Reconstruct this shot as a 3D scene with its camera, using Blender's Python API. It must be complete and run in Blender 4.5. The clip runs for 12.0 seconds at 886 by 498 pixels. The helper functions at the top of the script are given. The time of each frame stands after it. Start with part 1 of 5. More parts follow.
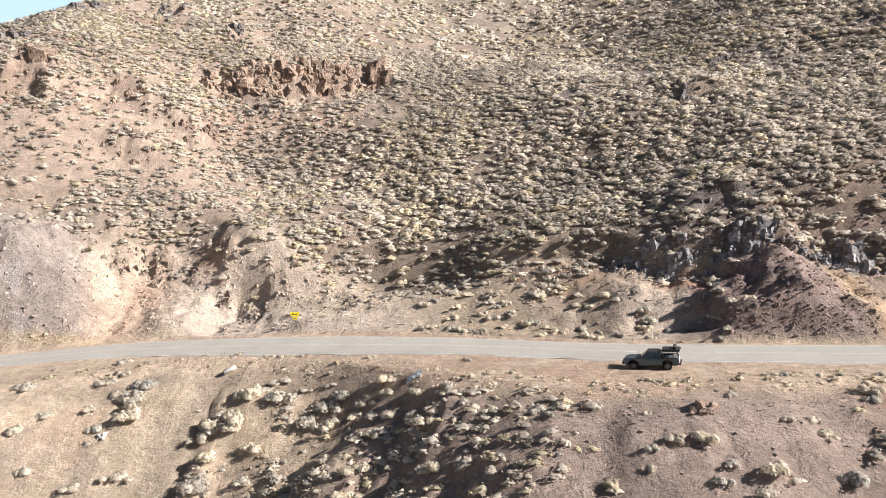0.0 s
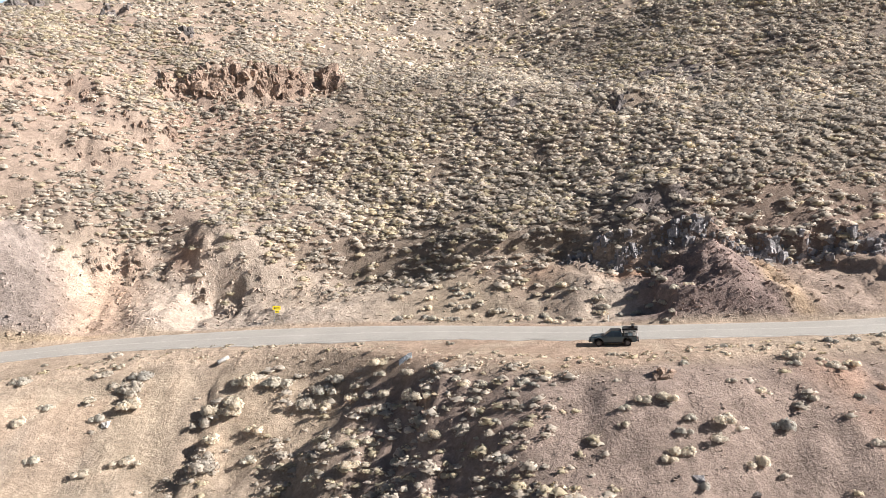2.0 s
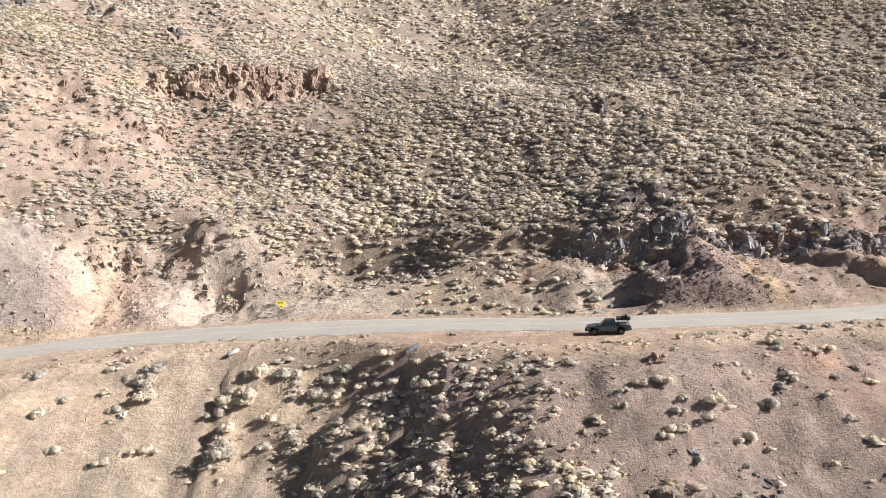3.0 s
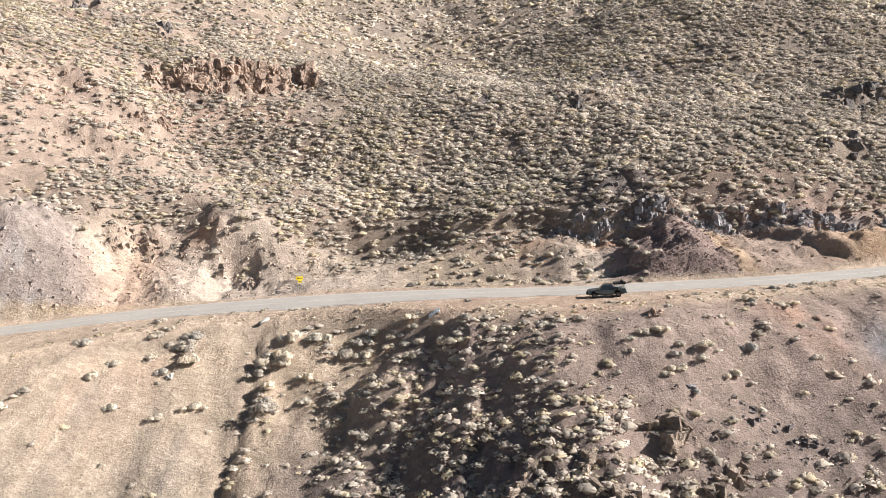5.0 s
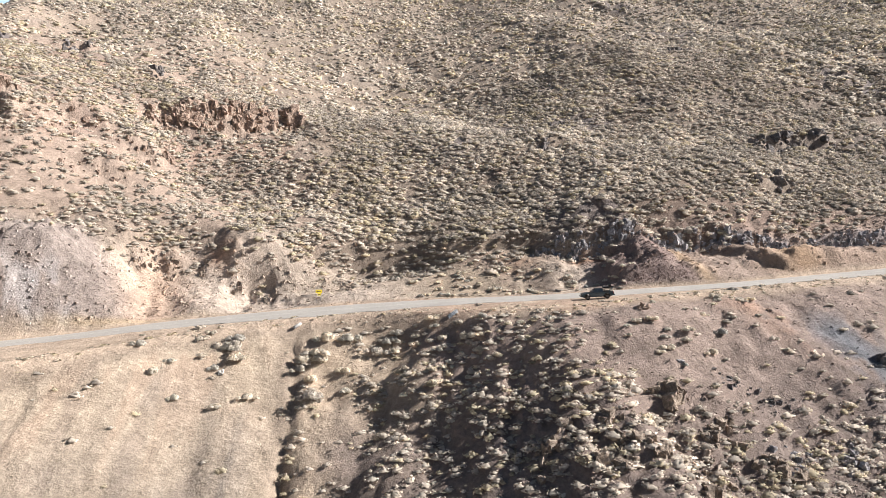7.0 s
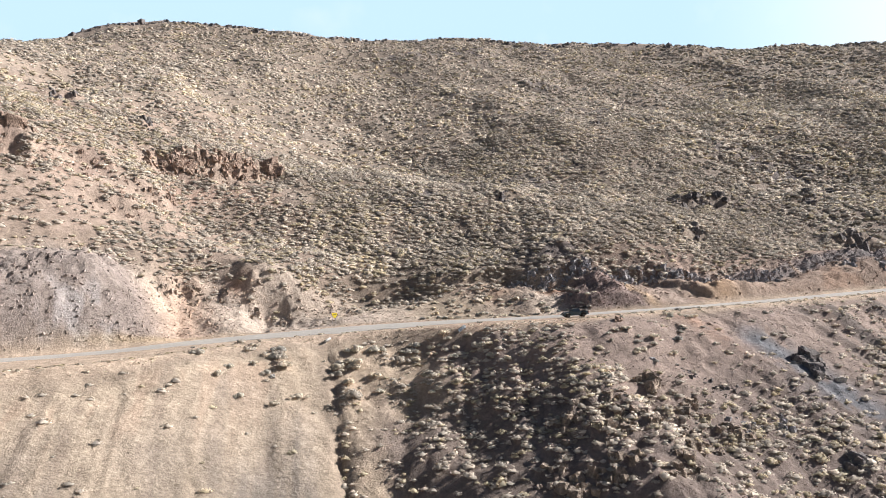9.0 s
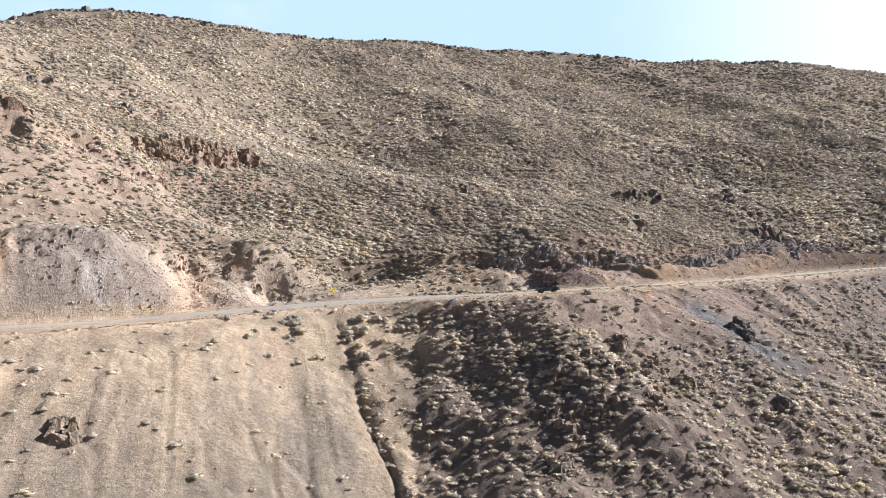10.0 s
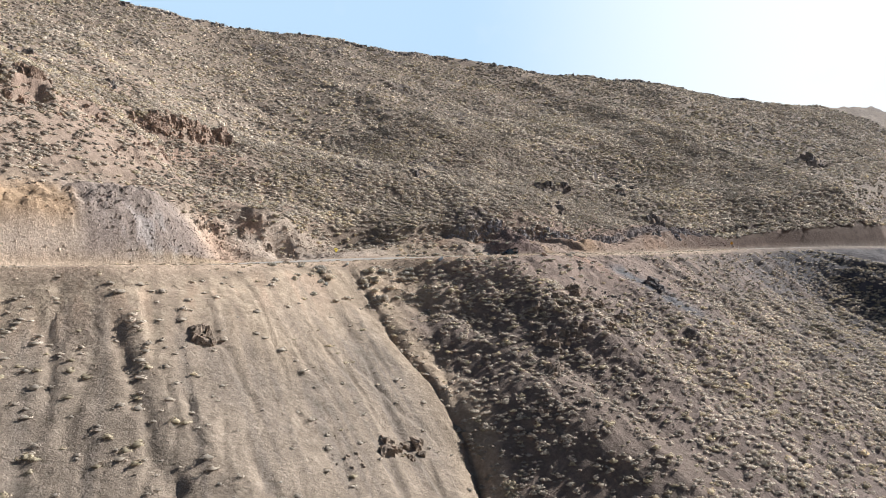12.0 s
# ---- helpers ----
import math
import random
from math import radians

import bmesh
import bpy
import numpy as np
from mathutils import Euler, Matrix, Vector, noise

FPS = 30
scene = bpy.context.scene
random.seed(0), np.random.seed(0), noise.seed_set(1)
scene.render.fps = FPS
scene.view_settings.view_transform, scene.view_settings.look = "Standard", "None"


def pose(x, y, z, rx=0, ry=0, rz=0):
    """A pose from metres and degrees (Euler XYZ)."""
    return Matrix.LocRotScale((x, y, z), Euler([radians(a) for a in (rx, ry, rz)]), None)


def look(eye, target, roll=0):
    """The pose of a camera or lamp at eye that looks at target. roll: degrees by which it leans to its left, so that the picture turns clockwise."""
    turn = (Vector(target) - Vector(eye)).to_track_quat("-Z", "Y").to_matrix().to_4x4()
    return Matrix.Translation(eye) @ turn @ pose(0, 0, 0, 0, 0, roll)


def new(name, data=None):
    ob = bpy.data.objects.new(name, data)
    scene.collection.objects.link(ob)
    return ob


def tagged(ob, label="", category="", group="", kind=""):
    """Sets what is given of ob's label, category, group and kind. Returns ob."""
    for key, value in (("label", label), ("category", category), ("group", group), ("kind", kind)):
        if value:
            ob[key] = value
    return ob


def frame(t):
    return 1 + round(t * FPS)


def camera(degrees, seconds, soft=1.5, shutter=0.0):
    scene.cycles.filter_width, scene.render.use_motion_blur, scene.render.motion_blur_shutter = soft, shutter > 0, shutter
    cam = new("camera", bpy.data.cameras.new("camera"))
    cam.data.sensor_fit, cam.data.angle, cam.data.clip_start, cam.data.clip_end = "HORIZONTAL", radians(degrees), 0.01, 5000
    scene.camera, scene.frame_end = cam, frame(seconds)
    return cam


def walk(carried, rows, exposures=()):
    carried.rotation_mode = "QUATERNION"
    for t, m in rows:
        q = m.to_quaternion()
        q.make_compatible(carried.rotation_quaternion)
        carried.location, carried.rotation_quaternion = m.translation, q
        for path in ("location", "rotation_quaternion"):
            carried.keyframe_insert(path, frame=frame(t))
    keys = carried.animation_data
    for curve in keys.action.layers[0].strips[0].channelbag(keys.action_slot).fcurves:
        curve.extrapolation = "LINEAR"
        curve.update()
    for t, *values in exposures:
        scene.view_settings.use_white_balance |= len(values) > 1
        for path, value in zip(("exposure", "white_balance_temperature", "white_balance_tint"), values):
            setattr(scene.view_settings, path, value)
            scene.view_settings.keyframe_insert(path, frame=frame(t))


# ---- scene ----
cam = camera(64.7, 12.0, soft=0.65)
METRES, EYE, TILT, LEAN, TURN = 145.0, 16.5, -4.23, 0.0, 0.0
ROWS = [
    (0.0, 0.0, 0.0, 0.0, -0.0, 0.0, -0.0),
    (0.5, -0.0125, -0.0143, -0.0004, -1.93, -0.01, 0.16),
    (1.0, -0.025, -0.0276, -0.0012, -3.74, -0.01, 0.29),
    (1.5, -0.0383, -0.0409, -0.0021, -5.4, -0.01, 0.41),
    (2.0, -0.0515, -0.0531, -0.0033, -6.77, -0.01, 0.5),
    (2.5, -0.0656, -0.0655, -0.0045, -8.02, -0.01, 0.58),
    (4.5, -0.136, -0.1179, -0.0211, -12.62, -0.02, 0.89),
    (5.0, -0.1562, -0.1309, -0.0286, -13.82, -0.02, 0.98),
    (5.5, -0.1822, -0.147, -0.0383, -15.34, 0.21, 1.11),
    (6.0, -0.2078, -0.1619, -0.048, -16.8, 1.2, 1.25),
    (6.5, -0.2396, -0.1796, -0.0597, -18.52, 2.74, 1.41),
    (7.0, -0.2723, -0.1959, -0.0712, -20.23, 4.26, 1.52),
    (9.0, -0.4514, -0.265, -0.1253, -29.04, 9.32, 2.08),
    (9.5, -0.5219, -0.285, -0.145, -32.47, 9.25, 2.36),
    (10.0, -0.5937, -0.3006, -0.1646, -35.89, 9.09, 2.51),
    (10.5, -0.6672, -0.3103, -0.1841, -39.36, 8.87, 2.68),
    (11.0, -0.7412, -0.3162, -0.2034, -42.7, 8.75, 2.85),
    (11.5, -0.8101, -0.3193, -0.2215, -45.04, 8.62, 2.98),
    (12.0, -0.8839, -0.3191, -0.2419, -47.61, 8.51, 3.09),
]
EXPOSURES = [(0.0, 0.88, 6280, 10), (5.5, 0.92, 6250, 10), (7.0, 0.92, 6200, 10), (9.0, 0.82, 6130, 10), (10.5, 0.74, 6130, 10), (12.0, 0.6, 6150, 9)]
walk(cam, [(t, pose(0, 0, EYE, TILT, LEAN, TURN) @ pose(METRES * x, METRES * y, METRES * z, 90 + pitch, roll, yaw)) for t, x, y, z, yaw, pitch, roll in ROWS], EXPOSURES)

# ---------------------------------------------------------------- daylight
SUN_UP, SUN_AWAY = 33.0, (0.95, -0.31)
world = bpy.data.worlds.new("sky")
scene.world = world
world.use_nodes = True
wn = world.node_tree
sky = wn.nodes.new("ShaderNodeTexSky")
sky.sky_type, sky.sun_disc = "NISHITA", False
sky.sun_elevation = radians(SUN_UP)
sky.sun_rotation = math.atan2(SUN_AWAY[0], SUN_AWAY[1])
sky.altitude, sky.air_density, sky.dust_density, sky.ozone_density = 1300, 1.0, 3.0, 1.0
back = wn.nodes["Background"]
back.inputs["Strength"].default_value = 0.029
wn.links.new(sky.outputs[0], back.inputs["Color"])
sun_data = bpy.data.lights.new("sun", "SUN")
sun_data.energy, sun_data.angle, sun_data.color = 5.0, radians(0.55), (1.0, 0.95, 0.885)
sun = new("sun", sun_data)
sun.matrix_world = look((80 * SUN_AWAY[0], 80 * SUN_AWAY[1], 80 * math.tan(radians(SUN_UP))), (0, 0, 0))

# ---------------------------------------------------------------- materials
def material(name, rough=0.85, metal=0.0, spec=0.3):
    m = bpy.data.materials.new(name)
    m.use_nodes = True
    b = m.node_tree.nodes["Principled BSDF"]
    b.inputs["Roughness"].default_value = rough
    b.inputs["Metallic"].default_value = metal
    b.inputs["Specular IOR Level"].default_value = spec
    return m, m.node_tree, b


def node(nt, kind, **values):
    n = nt.nodes.new(kind)
    for k, v in values.items():
        n.inputs[k].default_value = v
    return n


def noise_tex(nt, scale, detail=4.0, rough=0.6, coords=None):
    n = node(nt, "ShaderNodeTexNoise", Scale=scale, Detail=detail, Roughness=rough)
    if coords is not None:
        nt.links.new(coords, n.inputs["Vector"])
    return n


def mixed(nt, a, b, fac, how="MIX"):
    n = nt.nodes.new("ShaderNodeMix")
    n.data_type, n.blend_type = "RGBA", how
    for value, socket in ((fac, n.inputs[0]), (a, n.inputs[6]), (b, n.inputs[7])):
        if isinstance(value, bpy.types.NodeSocket):
            nt.links.new(value, socket)
        else:
            socket.default_value = value if isinstance(value, float) else (*value, 1)
    return n.outputs[2]


def ramp(nt, fac, a, b):
    n = nt.nodes.new("ShaderNodeMapRange")
    nt.links.new(fac, n.inputs[0])
    n.inputs[1].default_value, n.inputs[2].default_value = a, b
    return n.outputs[0]


def relief(nt, b, height, strength, distance):
    n = nt.nodes.new("ShaderNodeBump")
    n.inputs["Strength"].default_value, n.inputs["Distance"].default_value = strength, distance
    nt.links.new(height, n.inputs["Height"])
    nt.links.new(n.outputs[0], b.inputs["Normal"])


def earthy(name, attribute=None, colour=(0.3, 0.25, 0.2), dark=0.6, light=1.35, fine=9.0, coarse=0.7, bump_by=0.12, rough=0.95, per_object=0.0, middle=1.5, mottle=0.5):
    """Soil and stone: a base colour broken up by coarse blotches, fine grit and relief."""
    m, nt, b = material(name, rough, spec=0.15)
    at = nt.nodes.new("ShaderNodeNewGeometry").outputs["Position"]
    if attribute:
        base = nt.nodes.new("ShaderNodeVertexColor")
        base.layer_name = attribute
        base = base.outputs[0]
    else:
        base = mixed(nt, colour, [c * 0.75 for c in colour], 0.3)
    big, small = noise_tex(nt, coarse, 5, 0.65, at), noise_tex(nt, fine, 6, 0.7, at)
    c = mixed(nt, [dark] * 3, [light] * 3, ramp(nt, big.outputs[0], 0.3, 0.7))
    c = mixed(nt, base, c, 0.45, "MULTIPLY")
    d = mixed(nt, [0.7] * 3, [1.24] * 3, ramp(nt, small.outputs[0], 0.32, 0.68))
    c = mixed(nt, c, d, 0.8, "MULTIPLY")
    lumps = noise_tex(nt, middle, 4, 0.6, at)
    c = mixed(nt, c, mixed(nt, [0.66] * 3, [1.3] * 3, ramp(nt, lumps.outputs[0], 0.34, 0.66)), mottle, "MULTIPLY")
    if per_object:
        info = nt.nodes.new("ShaderNodeObjectInfo")
        e = mixed(nt, [1 - per_object] * 3, [1 + per_object] * 3, info.outputs["Random"])
        c = mixed(nt, c, e, 1.0, "MULTIPLY")
    nt.links.new(c, b.inputs["Base Color"])
    h = nt.nodes.new("ShaderNodeMath")
    h.operation = "MULTIPLY_ADD"
    nt.links.new(big.outputs[0], h.inputs[0])
    h.inputs[1].default_value = 2.0
    nt.links.new(small.outputs[0], h.inputs[2])
    h2 = nt.nodes.new("ShaderNodeMath")
    h2.operation = "MULTIPLY_ADD"
    nt.links.new(lumps.outputs[0], h2.inputs[0])
    h2.inputs[1].default_value = 1.3
    nt.links.new(h.outputs[0], h2.inputs[2])
    relief(nt, b, h2.outputs[0], 1.0, bump_by)
    return m


def foliage(name, attribute=None, colour=(0.3, 0.27, 0.2), per_object=0.0, through_light=0.27):
    m, nt, b = material(name, 0.9, spec=0.1)
    if attribute:
        base = nt.nodes.new("ShaderNodeVertexColor")
        base.layer_name = attribute
        base = base.outputs[0]
    else:
        base = mixed(nt, colour, colour, 0.5)
    g = nt.nodes.new("ShaderNodeNewGeometry")
    c = mixed(nt, [0.72] * 3, [1.12] * 3, g.outputs["Random Per Island"])
    c = mixed(nt, base, c, 1.0, "MULTIPLY")
    if per_object:
        info = nt.nodes.new("ShaderNodeObjectInfo")
        e = mixed(nt, (1 - per_object, 1 - per_object, 1 - per_object * 0.8), (1 + per_object, 1 + per_object, 1 + per_object * 0.9), info.outputs["Random"])
        c = mixed(nt, c, e, 1.0, "MULTIPLY")
    nt.links.new(c, b.inputs["Base Color"])
    t = node(nt, "ShaderNodeBsdfTranslucent")
    nt.links.new(c, t.inputs["Color"])
    mix = nt.nodes.new("ShaderNodeMixShader")
    mix.inputs[0].default_value = through_light
    nt.links.new(b.outputs[0], mix.inputs[1])
    nt.links.new(t.outputs[0], mix.inputs[2])
    nt.links.new(mix.outputs[0], nt.nodes["Material Output"].inputs["Surface"])
    return m


def painted(name, colour, rough=0.4, metal=0.0, dust=(0.35, 0.3, 0.25), dusty=0.15, scale=6.0, spec=0.4):
    m, nt, b = material(name, rough, metal, spec)
    co = nt.nodes.new("ShaderNodeTexCoord").outputs["Object"]
    n = noise_tex(nt, scale, 5, 0.65, co)
    f = nt.nodes.new("ShaderNodeMath")
    f.operation = "MULTIPLY"
    nt.links.new(ramp(nt, n.outputs[0], 0.35, 0.75), f.inputs[0])
    f.inputs[1].default_value = dusty * 2
    nt.links.new(mixed(nt, colour, dust, f.outputs[0]), b.inputs["Base Color"])
    return m


M_SOIL = earthy("desert_soil", "soil", fine=5.0, coarse=0.45, bump_by=0.13, middle=1.6, mottle=0.5)
M_DARK_ROCK = earthy("dark_basalt", colour=(0.37, 0.345, 0.345), fine=4.0, coarse=0.8, bump_by=0.2, per_object=0.3)
M_BASALT = earthy("weathered_basalt", colour=(0.215, 0.19, 0.18), fine=4.0, coarse=0.8, bump_by=0.2, per_object=0.3)
M_BROWN_ROCK = earthy("brown_rock", colour=(0.36, 0.285, 0.225), fine=3.0, coarse=0.7, bump_by=0.25, per_object=0.25)
M_RED_ROCK = earthy("red_rock", colour=(0.41, 0.30, 0.235), fine=3.0, coarse=0.7, bump_by=0.25, per_object=0.22)
M_TAN_ROCK = earthy("tan_rock", colour=(0.43, 0.345, 0.28), fine=3.0, coarse=0.7, bump_by=0.25, per_object=0.22)
M_PALE_ROCK = earthy("pale_rock", colour=(0.62, 0.58, 0.53), fine=3.0, coarse=0.7, bump_by=0.1, light=1.1)
M_STONE = earthy("loose_stones", "soil", fine=6.0, coarse=1.0, bump_by=0.05)
M_ASPHALT = earthy("dusty_asphalt", colour=(0.47, 0.432, 0.39), dark=0.85, light=1.12, fine=14.0, coarse=0.12, middle=0.3, mottle=0.12, bump_by=0.01, rough=0.9)
M_LINE = earthy("worn_road_paint", colour=(0.6, 0.565, 0.52), dark=0.75, light=1.1, fine=10.0, coarse=1.5, bump_by=0.004, rough=0.8)
M_BRUSH = foliage("dry_sagebrush", "tint")
M_BUSH = foliage("pale_rabbitbrush", "tint", colour=(0.66, 0.605, 0.52), per_object=0.2, through_light=0.45)
M_SAGE = foliage("grey_sage", "tint", colour=(0.54, 0.515, 0.455), per_object=0.2, through_light=0.45)
M_BODY = painted("slate_truck_paint", (0.085, 0.125, 0.15), 0.26, 0.25, dusty=0.06, scale=1.6, spec=0.5)
M_BLACK = painted("black_plastic", (0.018, 0.018, 0.02), 0.6, dusty=0.06)
M_TYRE = painted("dusty_rubber", (0.02, 0.02, 0.02), 0.85, dusty=0.07)
M_RIM = painted("grey_alloy", (0.13, 0.13, 0.135), 0.4, 0.5, dusty=0.04)
M_CANVAS = painted("black_canvas", (0.022, 0.022, 0.024), 0.85, dusty=0.08)
M_WHITE = painted("white_paint", (0.78, 0.77, 0.74), 0.5, dusty=0.1)
M_YELLOW = painted("yellow_sign_face", (0.86, 0.66, 0.01), 0.5, dusty=0.03)
M_ORANGE = painted("amber_sign_face", (0.8, 0.38, 0.03), 0.5, dusty=0.05)
M_STEEL = painted("galvanised_steel", (0.42, 0.42, 0.42), 0.5, 0.6, dusty=0.2)
M_LAMP = painted("clear_lamp", (0.7, 0.7, 0.68), 0.15, 0.2, dusty=0.05)
M_REAR = painted("red_lamp", (0.35, 0.02, 0.02), 0.25, dusty=0.05)
M_PIPE = painted("weathered_white_pipe", (0.74, 0.71, 0.66), 0.7, dusty=0.18)
M_SHEET = painted("faded_blue_plastic", (0.70, 0.73, 0.77), 0.4, dusty=0.1)
M_SKY = bpy.data.materials.new("hazy_sky")
M_SKY.use_nodes = True
_nt = M_SKY.node_tree
_nt.nodes.remove(_nt.nodes["Principled BSDF"])
_e = node(_nt, "ShaderNodeEmission", Strength=0.61)
_p = _nt.nodes.new("ShaderNodeNewGeometry")
_x = _nt.nodes.new("ShaderNodeSeparateXYZ")
_nt.links.new(_p.outputs["Position"], _x.inputs[0])
_r = _nt.nodes.new("ShaderNodeMapRange")
_r.interpolation_type = "SMOOTHSTEP"
_r.inputs[1].default_value, _r.inputs[2].default_value = 1750, 2500
_nt.links.new(_x.outputs[0], _r.inputs[0])
_c = mixed(_nt, (0.62, 0.83, 1.03), (1.2, 1.22, 1.2), _r.outputs[0])
_wisp = node(_nt, "ShaderNodeTexNoise", Scale=0.0022, Detail=4.0, Roughness=0.55)
_nt.links.new(_p.outputs["Position"], _wisp.inputs["Vector"])
_c = mixed(_nt, _c, (0.95, 1.0, 1.04), ramp(_nt, _wisp.outputs[0], 0.55, 1.1))
_c = mixed(_nt, (0.92, 0.98, 1.02), _c, ramp(_nt, _x.outputs[2], 0, 500))
_nt.links.new(_c, _e.inputs["Color"])
_nt.links.new(_e.outputs[0], _nt.nodes["Material Output"].inputs["Surface"])
M_GLASS, _nt, _b = material("dark_window_glass", 0.05, 0.0, 0.5)
_b.inputs["Base Color"].default_value = (0.05, 0.065, 0.08, 1)


# ---------------------------------------------------------------- the lie of the land
def fade(a, b, x):
    t = np.clip((np.asarray(x, float) - a) / (b - a), 0, 1)
    return t * t * (3 - 2 * t)


def bump(x, mid, width):
    return np.exp(-((np.asarray(x, float) - mid) / width) ** 2)


def glide(xk, yk, x):
    """A monotone cubic through the knots, held level outside them."""
    xk, yk = np.asarray(xk, float), np.asarray(yk, float)
    x = np.clip(np.asarray(x, float), xk[0], xk[-1])
    h, d = np.diff(xk), np.diff(yk) / np.diff(xk)
    m = np.zeros(len(xk))
    same = d[:-1] * d[1:] > 0
    w = h[1:] + 2 * h[:-1], 2 * h[1:] + h[:-1]
    with np.errstate(divide="ignore", invalid="ignore"):
        mid = 3 * (h[1:] + h[:-1]) / (w[1] / d[:-1] + w[0] / d[1:])
    m[1:-1] = np.where(same, mid, 0)
    m[0], m[-1] = d[0], d[-1]
    i = np.clip(np.searchsorted(xk, x, side="right") - 1, 0, len(xk) - 2)
    t = (x - xk[i]) / h[i]
    return ((1 + 2 * t) * (1 - t) ** 2 * yk[i] + t * (1 - t) ** 2 * h[i] * m[i]
            + t * t * (3 - 2 * t) * yk[i + 1] + t * t * (t - 1) * h[i] * m[i + 1])


def lattice(ix, iy, seed):
    n = (ix * 374761393 + iy * 668265263 + seed * 982451653) & 0x7FFFFFFF
    n = ((n ^ (n >> 13)) * 1274126177) & 0x7FFFFFFF
    n = ((n ^ (n >> 15)) * 1103515245) & 0x7FFFFFFF
    return ((n ^ (n >> 16)) & 0xFFFF) / 32767.5 - 1


def grain(x, y, size, seed):
    """Smooth noise between -1 and 1 with lumps of that size."""
    u, v = np.asarray(x, float) / size + 41.3 * seed, np.asarray(y, float) / size - 17.7 * seed
    iu, iv = np.floor(u).astype(np.int64), np.floor(v).astype(np.int64)
    fu, fv = u - iu, v - iv
    fu, fv = fu * fu * fu * (fu * (fu * 6 - 15) + 10), fv * fv * fv * (fv * (fv * 6 - 15) + 10)
    a, b = lattice(iu, iv, seed), lattice(iu + 1, iv, seed)
    c, d = lattice(iu, iv + 1, seed), lattice(iu + 1, iv + 1, seed)
    return (a + (b - a) * fu) * (1 - fv) + (c + (d - c) * fu) * fv


def fractal(x, y, size, seed, rounds=4):
    return sum(grain(x, y, size / 2 ** k, seed + k) / 2 ** k for k in range(rounds))


def blocks(x, y, size, seed):
    """Broken rock: each cell a tilted facet at its own height, about -1 to 1."""
    u, v = np.asarray(x, float) / size, np.asarray(y, float) / size
    iu, iv = np.floor(u).astype(np.int64), np.floor(v).astype(np.int64)
    best, h = np.full(u.shape, 9.0), np.zeros(u.shape)
    for i in (-1, 0, 1):
        for j in (-1, 0, 1):
            a, b = iu + i, iv + j
            du, dv = u - (a + 0.5 + 0.45 * lattice(a, b, seed)), v - (b + 0.5 + 0.45 * lattice(a, b, seed + 1))
            d = du * du + dv * dv
            near = d < best
            f = 0.8 * lattice(a, b, seed + 2) + 1.1 * du * lattice(a, b, seed + 3) + 1.1 * dv * lattice(a, b, seed + 4)
            best, h = np.where(near, d, best), np.where(near, f, h)
    return h


# the road bench: x, then y and z of its outer edge and of the foot of the cut
BENCH = [
    (-125, 81, -9.0, 91.0, -7.8), (-100, 76, -7.6, 91.5, -6.5), (-90, 72, -7.1, 91.6, -6.0),
    (-80, 67.8, -6.4, 91.6, -5.5), (-60, 70, -5.1, 91.7, -4.4), (-45, 75.2, -3.9, 91.5, -2.9),
    (-30, 79.0, -2.4, 88.9, -1.5), (-15, 75.0, -1.2, 84.4, -0.2), (0, 64.9, -0.1, 79.2, 0.7),
    (15, 56.0, 0.9, 72.9, 1.4), (30, 54.3, 2.2, 67.0, 2.4), (45, 53.0, 3.2, 62.5, 3.4),
    (65, 51.0, 4.5, 60.0, 4.8), (90, 46.6, 6.4, 56.0, 6.8), (120, 41.8, 9.0, 51.0, 9.3), (160, 31.5, 12.0, 41.0, 12.3), (190, 20, 14.0, 30, 14.3), (240, 4, 16.5, 14, 16.9),
]
# fall of the slope below the road at 5, 12, 22, 36, 54 and 80 m out from the edge
BELOW_LEFT = [
    (-92, -4.2, -9.9, -15.8, -25.6, -38.9, -57), (-75, -4.1, -9.1, -17.4, -26.8, -39.3, -56.5),
    (-60, -3.8, -7.9, -16.6, -27.3, -39.5, -55), (-48, -2.3, -7.7, -15.8, -26.4, -38.6, -50.8),
    (-40, -2.4, -8.4, -16.1, -25.1, -38, -48.9), (-34, -2.6, -7.9, -14.9, -24.2, -33.9, -47.3),
    (-29, -2.6, -8.6, -14.8, -23.5, -30.5, -45.2), (-25, -3.0, -8.6, -14.3, -23.3, -28, -43.5),
    (-21, -2.7, -9, -14.4, -22, -26, -41.9),
]
BELOW_RIGHT = [
    (-16, -3.6, -8.4, -13.9, -19.1, -25.7, -41.1), (-11, -3.8, -7, -13.3, -17.6, -27.5, -42),
    (-6, -3.9, -7.4, -11.6, -17.2, -28.2, -43.5), (0, -2.4, -5.9, -10.1, -15.9, -29.6, -45.7),
    (6, -1.6, -5, -9.2, -17.5, -32.1, -47.6), (13, -1.3, -5.7, -12.7, -22.2, -34.5, -49.5),
    (21, -0.5, -6.1, -13.5, -23.7, -35.6, -50.5), (30, -1.8, -7.3, -14.5, -22.7, -35.6, -51),
    (40, -2.2, -6.5, -12.9, -21.6, -34.8, -50.3), (50, -2, -6.6, -12.7, -21.4, -34.5, -50),
    (62, -1.9, -6.8, -13.4, -22.9, -34.9, -50), (80, -2.1, -7.4, -15, -24.6, -35, -49.7),
    (100, -3, -9, -17, -25.4, -35, -49), (132, -3.4, -9.8, -18.6, -28, -38, -52),
    (165, -2, -3.9, -7.5, -12, -19, -34),
]
BELOW = BELOW_LEFT + BELOW_RIGHT
